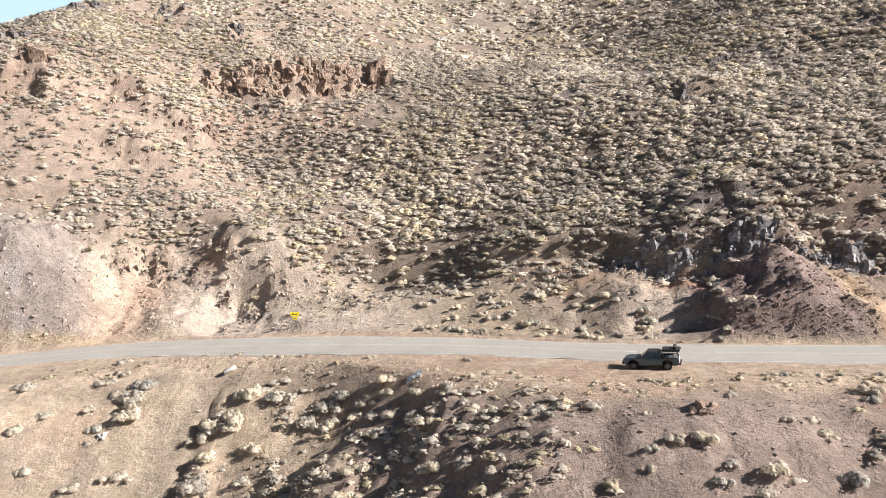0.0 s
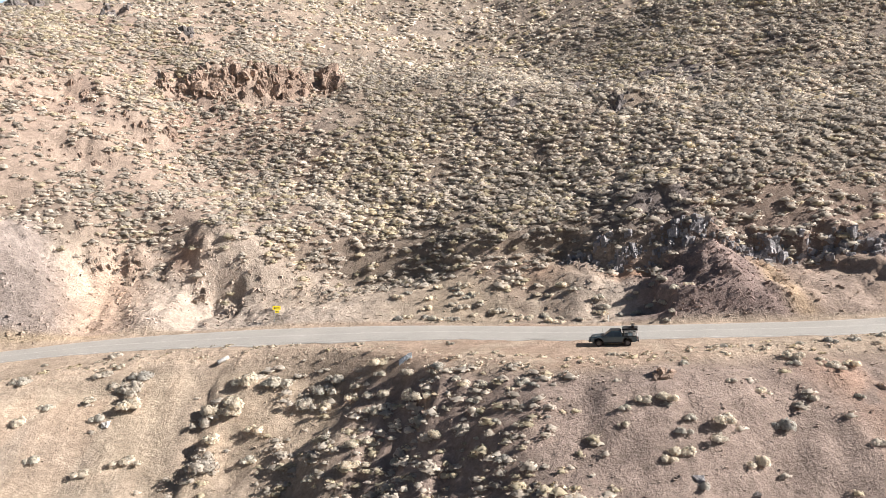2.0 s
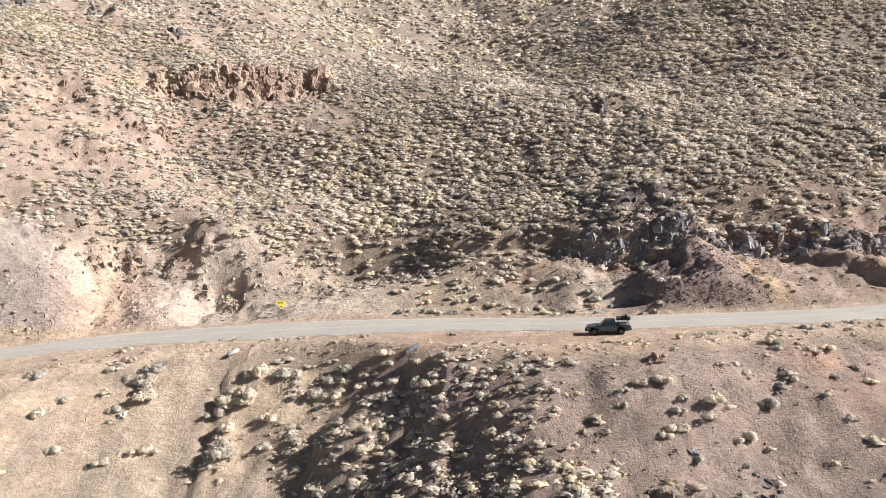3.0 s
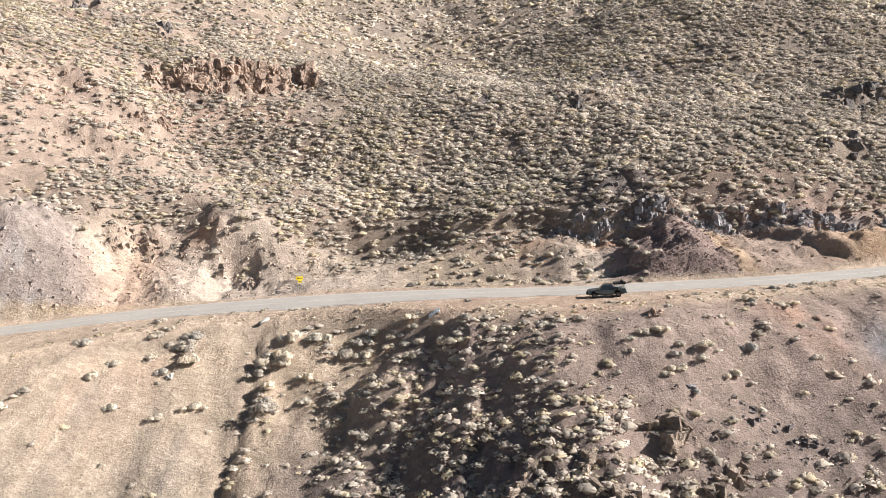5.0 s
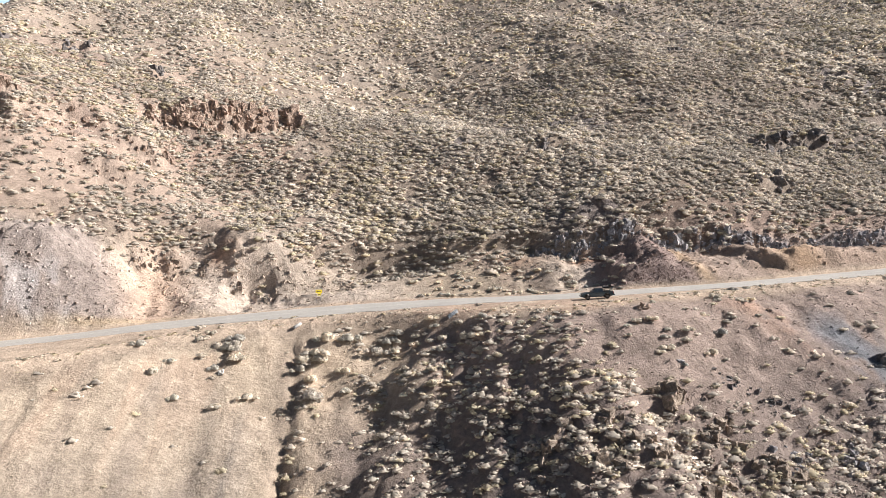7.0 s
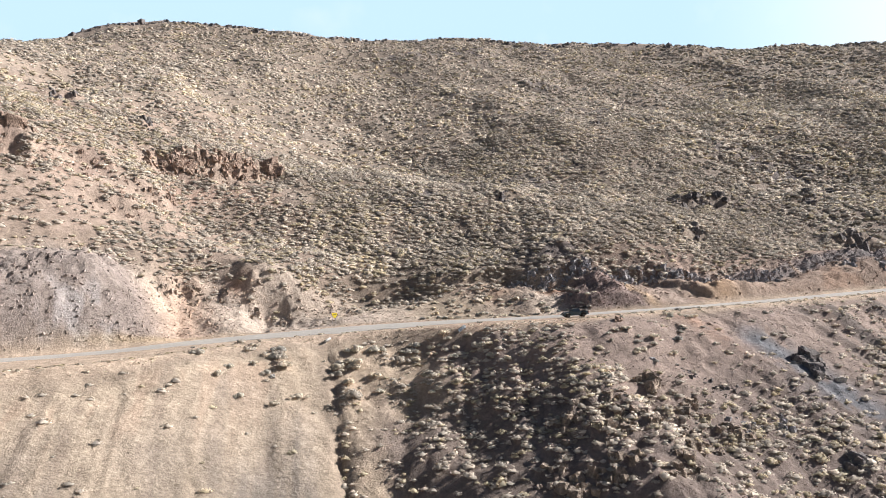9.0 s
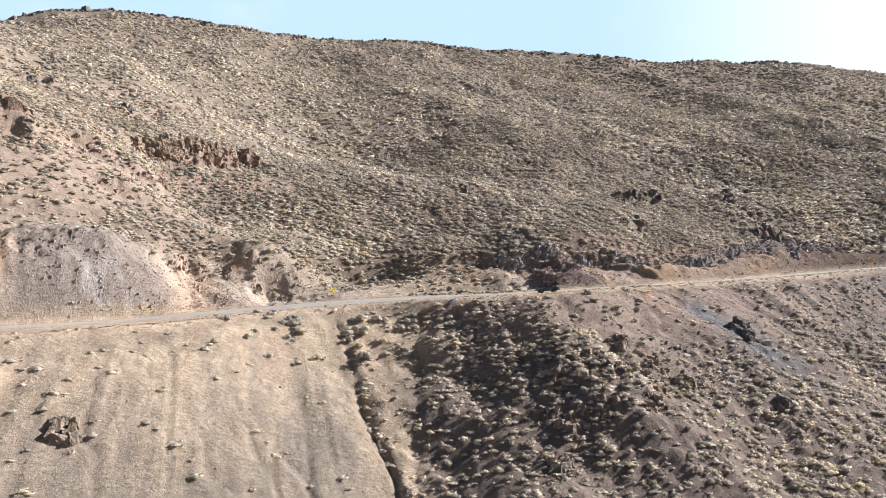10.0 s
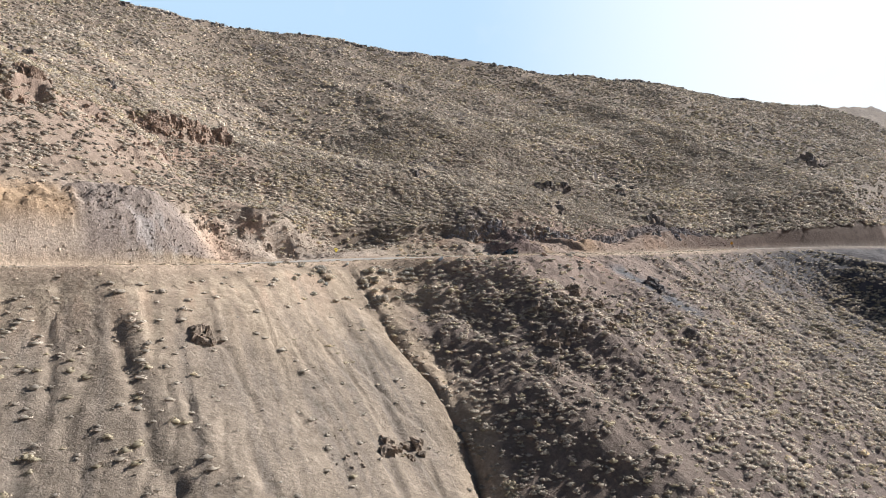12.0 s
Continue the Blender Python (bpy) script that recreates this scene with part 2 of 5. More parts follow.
# rise of the cut and its brow at 3, 8, 14, 20 and 32 m in from the foot
CUT_LEFT = [
    (-85, 11.7, 14.7, 20.9, 27, 40), (-72, 11.1, 16.4, 19.2, 25.7, 37.8),
    (-62, 8.7, 17.7, 17.8, 24, 33.9), (-52, 4.5, 11, 17, 21, 29.9),
    (-44, 1.1, 4.9, 12.3, 18.5, 25.9), (-37, 2.5, 4.5, 10.9, 17.3, 21.3),
    (-30, 0.1, 3, 13.9, 15.3, 19.5), (-24, 0.2, 2.2, 11.6, 14.3, 18.8),
    (-16, 1.7, 1.7, 6, 12.7, 17.9), (-8, 1.4, 2.5, 2.9, 10, 17.1),
    (0, 0.7, 3.1, 3.6, 9.5, 16.8), (8, 0.3, 3, 6.7, 11, 16.6),
    (15, 0.2, 2.7, 7.3, 11.5, 16.4),
]
CUT_RIGHT = [
    (21, 0.5, 4.4, 6.7, 11.9, 16.4), (26, 2.6, 4.7, 8.3, 12.5, 17.3),
    (31, 4.1, 4.7, 9.2, 14.2, 18.4), (36, 4.3, 7.6, 10.2, 15.1, 19.6),
    (42, 2.1, 4.4, 7.6, 15.3, 21.1), (48, 2.4, 4.2, 8.5, 15.5, 22.1),
    (54, 3.6, 5.9, 9.9, 15.4, 22.7), (62, 4.6, 4.4, 9.8, 14.6, 23),
    (78, 2.9, 4.4, 9.1, 13.2, 22), (110, 5, 8.4, 10.4, 12.3, 19.3),
    (140, 4.4, 6.5, 9.1, 13.1, 21.8), (165, 6.5, 8.7, 11.5, 15, 23.3),
    (200, 8.5, 12.5, 17.5, 23, 29), (300, 13, 22, 32, 43, 50),
    (640, 30, 60, 90, 118, 130),
]
CUT = CUT_LEFT + CUT_RIGHT
# rise of the hillside at 55, 90, 140, 200 and 255 m in from the foot of the cut
HILL = [
    (-140, 42.2, 48.1, 64, 72, 77), (-100, 55, 69, 86, 101, 112),
    (-85, 57.5, 73.5, 98, 119, 137), (-65, 52.8, 69.4, 96, 120.5, 147),
    (-40, 44.7, 67.2, 93.8, 122.6, 157), (-16, 36, 57.1, 87.5, 122.1, 158),
    (8, 31.7, 47.8, 79.4, 118.4, 156), (32, 32.3, 44.5, 72.8, 111.8, 153.5),
    (60, 32.8, 51.3, 76.3, 109, 151.5), (95, 35.2, 58.5, 84, 117.2, 152),
    (150, 32.7, 58.7, 84.9, 120.4, 157), (200, 38.1, 60.9, 84.7, 120.8, 158),
    (260, 52.9, 71.9, 98.2, 132, 163), (340, 72.1, 92, 125, 155, 173),
    (470, 106, 128, 154, 179, 196), (640, 158, 180, 198, 213, 226),
]
# where the crest runs: x and metres in from the foot of the cut
CREST = [(-140, 200), (-100, 240), (-75, 250), (-50, 252), (142, 246), (201, 235), (234, 228), (273, 210), (335, 186), (384, 167), (454, 140), (540, 106), (640, 70)]
# rock steps in the hillside: x, y, half width and drop
LEDGES = [
    (-42, 141.5, 6, 3.6), (-33, 144, 7, 5.0), (-24, 147, 6, 4.6), (-15, 150, 4, 4.2), (-47, 129, 5, 2.2), (-54, 121, 7, 2.2), (-60, 133.5, 6, 2.6), (-76, 129, 8, 5.0),
    (33.5, 84.6, 4.5, 1.2), (93, 98, 7, 2.2), (75, 83, 5, 1.6), (136, 91.5, 7, 3.6), (120, 68.5, 8, 4.5), (-45.5, 158, 3, 2.0), (-66, 173.5, 5, 2.6), (41, 116, 3.5, 2.6), (290, 56, 18, 6.0), (104, 98.5, 6, 3.0),
]
# knobs of rock in the cut: x, y, radius and height
KNOBS = [(-30.6, 99.5, 1.9, 1.5), (-41.2, 103.4, 1.9, 1.3), (-46.6, 103, 1.6, 0.9), (-35.6, 101.4, 1.3, 0.8)]
# scoops in the cut: gentle start, end of that, abrupt end and its lean, foot, brow and its lean, depth
SCOOPS = [
    (8, 17, 21.6, 0.0, 6.0, 16.6, 0.0, 0.9), (19.5, 26.5, 27.6, 0.32, 0.6, 12.4, 0.0, 3.2), (44, 51, 56.2, 0.0, 0.3, 2.6, -1.05, 1.7),
    (-33.5, -29, -25.9, 0.05, 4.5, 10.4, 0.0, 1.8),
]
# rills washed into the loose slope: both ends, width and depth
RILLS = [
    (-88.6, 67.9, -97.0, 45.6, 0.6, 0.45), (-83.8, 58.2, -85.5, 45.0, 1.1, 0.8), (-85.5, 45.0, -87.2, 30.7, 1.3, 0.6),
    (-69.6, 54.0, -70.8, 40.1, 0.6, 0.35), (-79.7, 43.0, -81.5, 34.8, 0.6, 0.35), (-45.3, 49.2, -42.0, 32.8, 0.5, 0.4),
    (-49.8, 53.4, -47.7, 35.0, 0.5, 0.3), (-89.4, 53.2, -95.3, 41.4, 0.9, 0.4), (-57.5, 56.2, -56.1, 39.1, 0.5, 0.25),
]
OUT = [0, 5, 12, 22, 36, 54, 80]
IN = [0, 3, 8, 14, 20, 32, 55, 90, 140, 200, 255]


def column(table, i, x):
    return glide([r[0] for r in table], [r[i] for r in table], x)


def sheet(knots, rows, v):
    """Cubic along each row of heights, which stand over the knots."""
    k = np.asarray(knots, float)
    d = (rows[..., 1:] - rows[..., :-1]) / np.diff(k)
    m = np.empty_like(rows)
    m[..., 1:-1] = np.where(d[..., 1:] * d[..., :-1] > 0, 2 * d[..., 1:] * d[..., :-1] / (d[..., 1:] + d[..., :-1] + 1e-9 * np.sign(d[..., 1:])), 0)
    m[..., 0], m[..., -1] = d[..., 0], d[..., -1]
    v = np.clip(v, k[0], k[-1])
    i = np.clip(np.searchsorted(k, v, side="right") - 1, 0, len(k) - 2)
    h = k[i + 1] - k[i]
    t = (v - k[i]) / h
    a = np.take_along_axis
    e = i[..., None]
    y0, y1, m0, m1 = (a(q, p, -1)[..., 0] for q, p in ((rows, e), (rows, e + 1), (m, e), (m, e + 1)))
    return ((1 + 2 * t) * (1 - t) ** 2 * y0 + t * (1 - t) ** 2 * h * m0 + t * t * (3 - 2 * t) * y1 + t * t * (t - 1) * h * m1)


def bench(x):
    return tuple(column(BENCH, i, x) for i in (1, 2, 3, 4))


def gully_x(y):
    """The line of the washed-out gully below the pipe."""
    y = np.asarray(y, float)
    return glide([-60, 20, 30, 37, 42, 48, 56, 63, 70, 76], [-62, -42.5, -36, -32.8, -31.3, -30, -28.4, -26.9, -25, -23.8], y) + 0.4 * np.sin(y * 0.31)


def trough_x(y):
    """The bottom of the V-shaped hollow between the loose slope and the knoll."""
    y = np.asarray(y, float)
    return glide([-60, 0, 21, 27, 35, 40.5, 48, 53.5, 60.8, 66, 69.5, 74], [-62, -50, -41, -37, -32.2, -28.6, -24, -19.8, -15, -11.2, -8, -3], y) + 0.5 * grain(0 * y, y, 4.3, 201)


def brow_in(x):
    """How far in from the foot of the cut the band of dark rock runs."""
    return glide([17, 24, 30, 42, 50, 58, 66, 90, 190], [14.6, 14.6, 14, 13, 12.4, 9, 8.2, 9.3, 9.3], x) + 0.8 * grain(x, 0 * np.asarray(x, float), 7, 91)


def land(x, y, fine=True):
    """Height of the ground."""
    x, y = np.atleast_1d(np.asarray(x, float)), np.atleast_1d(np.asarray(y, float))
    yn, zn, yf, zf = bench(x)
    out, inn = np.maximum(yn - y, 0), np.maximum(y - yf, 0)
    if fine:
        raw = inn
        for i, (s0, s1, s2, lean, foot, brow, tip, depth) in enumerate(SCOOPS):
            end, top = s2 + lean * raw, brow + tip * (x - s2)
            m = fade(s0, s1, x) * fade(0.45, -0.45, x - end + 1.1 * grain(x, y, 3.4, 131 + i) + 0.5 * grain(x, y, 1.1, 132 + i))
            inn = inn - depth * m * fade(foot, foot + 3, raw) * fade(0.6, -0.6, raw - top + 1.0 * grain(x, 0 * x, 3.1, 135 + i))
        inn = np.maximum(inn, 0)
    mid = np.clip((y - yn) / (yf - yn), 0, 1)
    z = zn + (zf - zn) * mid
    # below the road
    rows = np.stack([np.zeros_like(x)] + [column(BELOW, i, x) for i in range(1, 7)], -1)
    low = sheet(OUT, rows, out)
    past = np.maximum(out - 80, 0)
    low = low - 0.5 * np.minimum(past, 110) + 0.02 * np.maximum(past - 110, 0)
    # above the road
    rows = np.stack([np.zeros_like(x)] + [column(CUT, i, x) for i in range(1, 6)] + [column(HILL, i, x) for i in range(1, 6)], -1)
    crest = glide([c[0] for c in CREST], [c[1] for c in CREST], x) + 4 * grain(x, 0 * x, 42, 77) + 2.5 * grain(x, 0 * x, 11, 78)
    beyond = np.maximum(inn - crest, 0)
    high = sheet(IN, rows, np.minimum(inn, crest)) - 0.12 * np.minimum(beyond, 30) - 0.32 * np.clip(beyond - 12, 0, 400)
    z = z + low + high
    # the gully, and the furrows down the loose slope
    g = np.abs(x - gully_x(y))
    z = z - (1.15 + 0.5 * grain(x, y, 3, 241)) * np.exp(-np.sqrt(g * g + 0.03) / np.where(x > gully_x(y), 0.5, 0.8)) * fade(1.0, 6, out) * (1 + 0.5 * fade(14, 30, out))
    d = x - trough_x(y)
    z = z - 1.1 * np.exp(-np.sqrt(d * d + 0.1) / np.where(d < 0, 4.0, 3.0)) * fade(0.5, 9, out) * fade(85, 60, out)
    if fine:
        loose = fade(0, -5, x - gully_x(y)) * fade(2, 9, out)
        skew = x + 0.35 * out
        furrow = grain(skew, y * 0.03, 3.2, 5) * 0.05 + grain(skew + 0.4 * grain(x, y, 5, 8), y * 0.05, 1.3, 6) * 0.08
        deep = -0.4 * np.exp(-(grain(skew + 0.7 * grain(x, y, 6, 4), y * 0.04, 7.0, 7) / 0.045) ** 2) * fade(-0.3, 0.4, grain(x, y, 17, 9))
        rill = -0.42 * np.exp(-(grain(skew + 0.5 * grain(x, y, 3, 14), y * 0.05, 3.1, 17) / 0.09) ** 2) * fade(-0.5, 0.3, grain(x, y, 13, 18))
        z = z + loose * (furrow + deep + rill + 0.07 * fractal(x, y * 0.6, 1.7, 21, 2))
        for i, (ax, ay, bx, by, wide, deep_by) in enumerate(RILLS):
            u = ((x - ax) * (bx - ax) + (y - ay) * (by - ay)) / ((bx - ax) ** 2 + (by - ay) ** 2)
            off = np.hypot(x - ax - u * (bx - ax), y - ay - u * (by - ay)) * np.sign((x - ax) * (by - ay) - (y - ay) * (bx - ax)) + 0.7 * grain(0 * x, y, 4.1, 251 + i) + 0.3 * grain(0 * x, y, 1.5, 261 + i)
            z = z - deep_by * np.exp(-(off / wide) ** 2) * fade(-0.12, 0.08, u) * fade(1.2, 0.9, u)
        soft = fade(0.5, 5, out) * (1 - 0.75 * loose)
        z = z + soft * (fractal(x, y, 9, 11, 3) * 0.55 + fractal(x, y, 1.9, 15, 2) * 0.23)
        fan = fade(52, 62, x) * fade(1, 6, out) * fade(60, 45, out)
        z = z + fan * (0.45 * grain(x - 0.25 * out + 0.8 * grain(x, y, 7, 231), y * 0.05, 4.2, 233) + 0.25 * grain(x - 0.25 * out, y * 0.07, 1.7, 235))
        hollow = bump(x + 0.4 * out, 0, 11) * fade(1, 4, out) * fade(36, 24, out)
        bent = x + 0.4 * out + 0.6 * grain(x, y, 5, 191)
        z = z + hollow * (0.75 * grain(bent, y * 0.06, 2.8, 193) + 0.4 * grain(bent, y * 0.09, 1.2, 195))
        knoll = bump(x, 1, 11) * fade(14, 24, out) * fade(60, 36, out)
        z = z + knoll * (fractal(x, y, 4.5, 19, 4) * 0.55 + 0.4 * blocks(x, y, 1.7, 197))
        up = fade(0.2, 2.5, inn)
        wall = up * fade(24, 9, inn)
        flute = 1 - np.abs(fractal(x + 0.3 * y, y * 0.6, 4.2, 23, 3))
        rough = 0.3 + 0.7 * np.clip(bump(x, -66, 17) + bump(x, 36, 12) + bump(x, 62, 14) + bump(x, 115, 25) + 0.6 * bump(x, -28, 10), 0, 1)
        z = z + wall * rough * (flute * 0.45 - 0.22 + fractal(x, y, 2.4, 27, 3) * 0.42 + fractal(x, y, 1.0, 29, 2) * 0.3)
        stone = up * np.clip(fade(-22, -30, x) * fade(16, 11, inn) * (0.55 + 0.45 * fade(-0.3, 0.4, fractal(x, y, 8, 141, 2)))
                             + fade(17, 24, x) * fade(190, 170, x) * bump(inn, brow_in(x), 2.2)
                             + 0.8 * bump(x, 35, 5) * fade(11, 9, inn) * fade(0.3, 1.5, inn) + 1.1 * bump(x, -14, 6) * bump(inn, 9, 5) + bump(x, 12, 8) * bump(inn, 14, 2), 0, 1)
        z = z + stone * (0.3 + 0.25 * fade(15, 25, x) + 0.25 * fade(-48, -56, x)) * (0.8 * blocks(x + 0.7 * grain(x, y, 1.7, 151), y * 1.3, 2.2, 153) + 0.7 * blocks(x, y * 1.2, 1.05, 163))
        for kx, ky, kr, kh in KNOBS:
            near = (np.abs(x - kx) < kr * 1.6) & (np.abs(y - ky) < kr * 1.6)
            if near.any():
                px, py = x[near], y[near]
                d = np.hypot(px - kx + 0.5 * grain(px, py, 1.3, 171), (py - ky) * 0.9 + 0.5 * grain(px, py, 1.2, 173)) / kr
                z[near] += 0.8 * kh * fade(1.15, 0.45, d) * (0.85 + 0.3 * blocks(px, py, 0.9, 175)) - 0.12 * kh * bump(d, 1.2, 0.25) * fade(0.2, -0.6, (px - kx) / kr)
        z = z + 0.55 * np.tanh((inn - 16.2 - 0.9 * grain(x, 0 * x, 6, 33) - 0.5 * grain(x, 0 * x, 1.7, 34)) / 0.6) * fade(0, 4, x) * fade(26, 22, x) * fade(12, 14.5, inn) * fade(20, 17, inn)
        edge = inn - brow_in(x) - 0.7 * grain(x, 0 * x, 1.9, 36)
        z = z + 0.85 * np.tanh(edge / 0.5) * np.exp(-(edge / 3.2) ** 2) * fade(20, 26, x) * fade(190, 150, x)
        z = z + fade(12, 30, inn) * (fractal(x, y, 26, 31, 3) * 1.3 * fade(20, 60, inn) + fractal(x, y, 5, 35, 3) * 0.32 * fade(190, 130, x))
        for i, (lx, ly, half, drop) in enumerate(LEDGES):
            near = (np.abs(x - lx) < half * 1.6) & (np.abs(y - ly) < 20)
            if near.any():
                px, py = x[near], y[near]
                edge = ly + 1.5 * grain(px, 0 * px, 3.4, 120 + i) + 0.7 * grain(px, 0 * px, 1.2, 150 + i)
                z[near] += drop * 0.5 * np.tanh((py - edge) / 0.8) * np.exp(-((px - lx) / half) ** 4 - ((py - ly) / 6.5) ** 2)
                z[near] += 0.3 * drop * (0.7 * blocks(px, py, 1.9, 181) + 0.4 * blocks(px, py, 0.9, 187)) * np.exp(-((px - lx) / half) ** 4 - ((py - ly + 0.6) / 3.2) ** 2)
        crags = np.maximum(grain(x + 0.4 * y, y, 21, 43) - 0.42, 0) * fade(22, 40, inn) * (0.25 + 0.75 * fade(70, 100, x))
        z = z + crags * (1.6 + fractal(x, y, 3.2, 47, 3) * 1.8)
        z = z + (1 - fade(0, 3, out)) * (1 - up) * fractal(x, y, 2.2, 51, 3) * 0.035
    return z if z.size > 1 else z.reshape(-1)[0]


# ---------------------------------------------------------------- helpers for meshes
def mesh_of(name, verts, faces, mats, smooth=False, normals=None):
    me = bpy.data.meshes.new(name)
    verts, faces = np.asarray(verts, np.float32), np.asarray(faces, np.int32)
    n, k = faces.shape
    me.vertices.add(len(verts))
    me.vertices.foreach_set("co", verts.ravel())
    me.loops.add(n * k)
    me.loops.foreach_set("vertex_index", faces.ravel())
    me.polygons.add(n)
    me.polygons.foreach_set("loop_start", np.arange(0, n * k, k, dtype=np.int32))
    me.polygons.foreach_set("use_smooth", np.full(n, smooth))
    if normals is not None:
        c = me.attributes.new("custom_normal", "FLOAT_VECTOR", "POINT")
        c.data.foreach_set("vector", np.asarray(normals, np.float32).ravel())
    me.update(calc_edges=True)
    for m in mats:
        me.materials.append(m)
    return me


def paint(me, name, rgb):
    c = me.color_attributes.new(name, "FLOAT_COLOR", "POINT")
    c.data.foreach_set("color", np.c_[rgb, np.ones(len(rgb))].astype(np.float32).ravel())


def part(name, bm, mat, parent, label=""):
    me = bpy.data.meshes.new(name)
    bm.to_mesh(me)
    bm.free()
    me.materials.append(mat)
    ob = new(name, me)
    if parent is not None:
        ob.parent = parent
    return tagged(ob, label)


def share(name, me, parent, m):
    ob = new(name, me)
    ob.parent = parent
    ob.matrix_basis = m
    return ob


def empty(name, m):
    ob = new(name)
    ob.matrix_basis = m
    return ob


# ---------------------------------------------------------------- the ground
def soil(x, y):
    """Natural colours of the soil and bare rock, with shade painted in at the far right."""
    x, y = np.asarray(x, float), np.asarray(y, float)
    yn, zn, yf, zf = bench(x)
    out, inn = np.maximum(yn - y, 0), np.maximum(y - yf, 0)
    c = np.zeros((*x.shape, 3)) + (0.27, 0.212, 0.165)

    def lay(colour, w):
        nonlocal c
        w = np.clip(w, 0, 1)[..., None]
        c = c * (1 - w) + np.array(colour) * w

    big, mid, small = fractal(x, y, 38, 61, 3), fractal(x, y, 9, 65, 3), fractal(x, y, 2.4, 69, 3)
    hill = np.maximum(fade(10, 22, inn), fade(175, 205, x) * (inn > 5))
    lay((0.40, 0.305, 0.242), hill * fade(5, -35, x + 9 * big))
    lay((0.25, 0.198, 0.162), hill * fade(60, 130, x + 14 * big) * 0.8)
    lay((0.36, 0.288, 0.228), hill * fade(70, 110, inn) * 0.7)
    lay((0.38, 0.26, 0.20), hill * fade(0.3, 0.8, big + 0.4 * mid) * fade(-5, -30, x) * fade(110, 40, inn) * 0.8)
    lay((0.21, 0.175, 0.15), hill * fade(0.35, 0.9, mid) * 0.45)
    # the bench and the shoulder
    lay((0.50, 0.385, 0.29), (1 - fade(0.5, 4, out)) * (1 - fade(0, 3, inn)))
    lay((0.36, 0.25, 0.185), (1 - fade(0.5, 3, out)) * (1 - fade(0, 2, inn)) * bump(x, 8, 24) * fade(-0.3, 0.5, small + mid) * 0.7)
    lay((0.21, 0.175, 0.155), (1 - fade(0.5, 4, out)) * (1 - fade(0, 3, inn)) * fade(95, 150, x) * 0.8)
    # the loose slope below the road
    low = fade(0.5, 5, out)
    lay((0.455, 0.36, 0.27), low * fade(-24, -28, x - gully_x(y) - 24 + 0.6 * small))
    skew = x + 0.35 * out
    streak = 0.65 * grain(skew, y * 0.04, 2.6, 81) + 0.85 * grain(skew, y * 0.06, 0.95, 83) + 0.3 * grain(x, y, 1.4, 85)
    left = low * fade(-2, -6, x - gully_x(y))
    lay((0.34, 0.265, 0.205), left * fade(0.0, 0.7, streak) * 0.8)
    lay((0.45, 0.31, 0.225), left * fade(0.2, 0.8, -streak + mid) * bump(out, 8, 9) * 0.4)
    lay((0.25, 0.208, 0.172), left * fade(6, 26, out + 6 * mid) * (0.62 + 0.38 * fade(-0.6, 0.6, streak + 0.7 * big)))
    # the hollow, the knoll and the slopes below the truck
    right = low * fade(-26, -22, x - gully_x(y) - 24)
    lay((0.45, 0.35, 0.26), right * fade(-5, -12, x + small))
    lay((0.33, 0.25, 0.205), right * fade(-12, -5, x + small))
    lay((0.315, 0.24, 0.20), right * fade(5, 13, x + 2 * mid) * fade(30, 16, out + 3 * mid))
    lay((0.40, 0.26, 0.19), right * bump(x, 33 + 0.5 * out, 3.5) * fade(-0.6, 0.5, small) * fade(26, 10, out) * 0.8)
    lay((0.20, 0.157, 0.136), right * fade(12, 26, out + 4 * mid) * fade(3, 9, x - gully_x(y) + mid) * 0.85)
    lay((0.17, 0.168, 0.178), right * bump(x, 43 + 0.12 * out, 5.0) * fade(5, 11, out) * fade(38, 26, out) * fade(-0.8, 0.1, small))
    lay((0.165, 0.14, 0.125), right * fade(52, 72, x) * fade(-0.4, 0.4, streak) * 0.7)
    # far right: grey scree, with the shade of the turned slope painted in
    lay((0.15, 0.132, 0.13), right * fade(92, 125, x + 3 * mid) * fade(-0.9, 0.2, streak) * 0.9)
    lay((0.12, 0.108, 0.112), right * fade(128, 142, x + 3 * mid + 3 * streak))
    # the cut face
    face = fade(0.1, 1.0, inn) * fade(17, 9, inn + 2.5 * mid) * fade(185, 165, x)
    lay((0.51, 0.415, 0.34), face)
    lay((0.36, 0.265, 0.205), face * fade(36, 44, x))
    lay((0.46, 0.325, 0.215), face * fade(-72, -80, x + 2 * small) * fade(1, 3, inn))
    lay((0.29, 0.238, 0.212), face * fade(-79, -75, x + 2 * mid) * fade(-47, -54, x + 3 * mid) * 0.85)
    lay((0.36, 0.32, 0.30), face * bump(x, -60, 9) * fade(0.0, 0.7, small + mid) * fade(7, 3, inn))
    lay((0.49, 0.345, 0.255), face * bump(x, -44, 5) * 0.8)
    lay((0.55, 0.40, 0.22), face * bump(x, -52, 13) * fade(1.6, 0.4, inn) * 0.7)
    lay((0.50, 0.40, 0.32), face * bump(x, -22, 7) * fade(7, 11, inn) * 0.7)
    lay((0.44, 0.25, 0.155), face * bump(x, -33.5, 2.5) * bump(inn, 12.3, 1.6) * 0.9)
    lay((0.43, 0.345, 0.27), face * bump(x, -15, 7) * bump(inn, 9, 5) * 0.8)
    lay((0.36, 0.28, 0.20), face * bump(x, 6, 13) * 0.8)
    lay((0.27, 0.205, 0.16), face * bump(x, 14, 7) * fade(-0.4, 0.4, mid + small) * 0.8)
    lay((0.44, 0.285, 0.19), face * bump(x, 17, 4) * bump(inn, 13, 3) * 0.8)
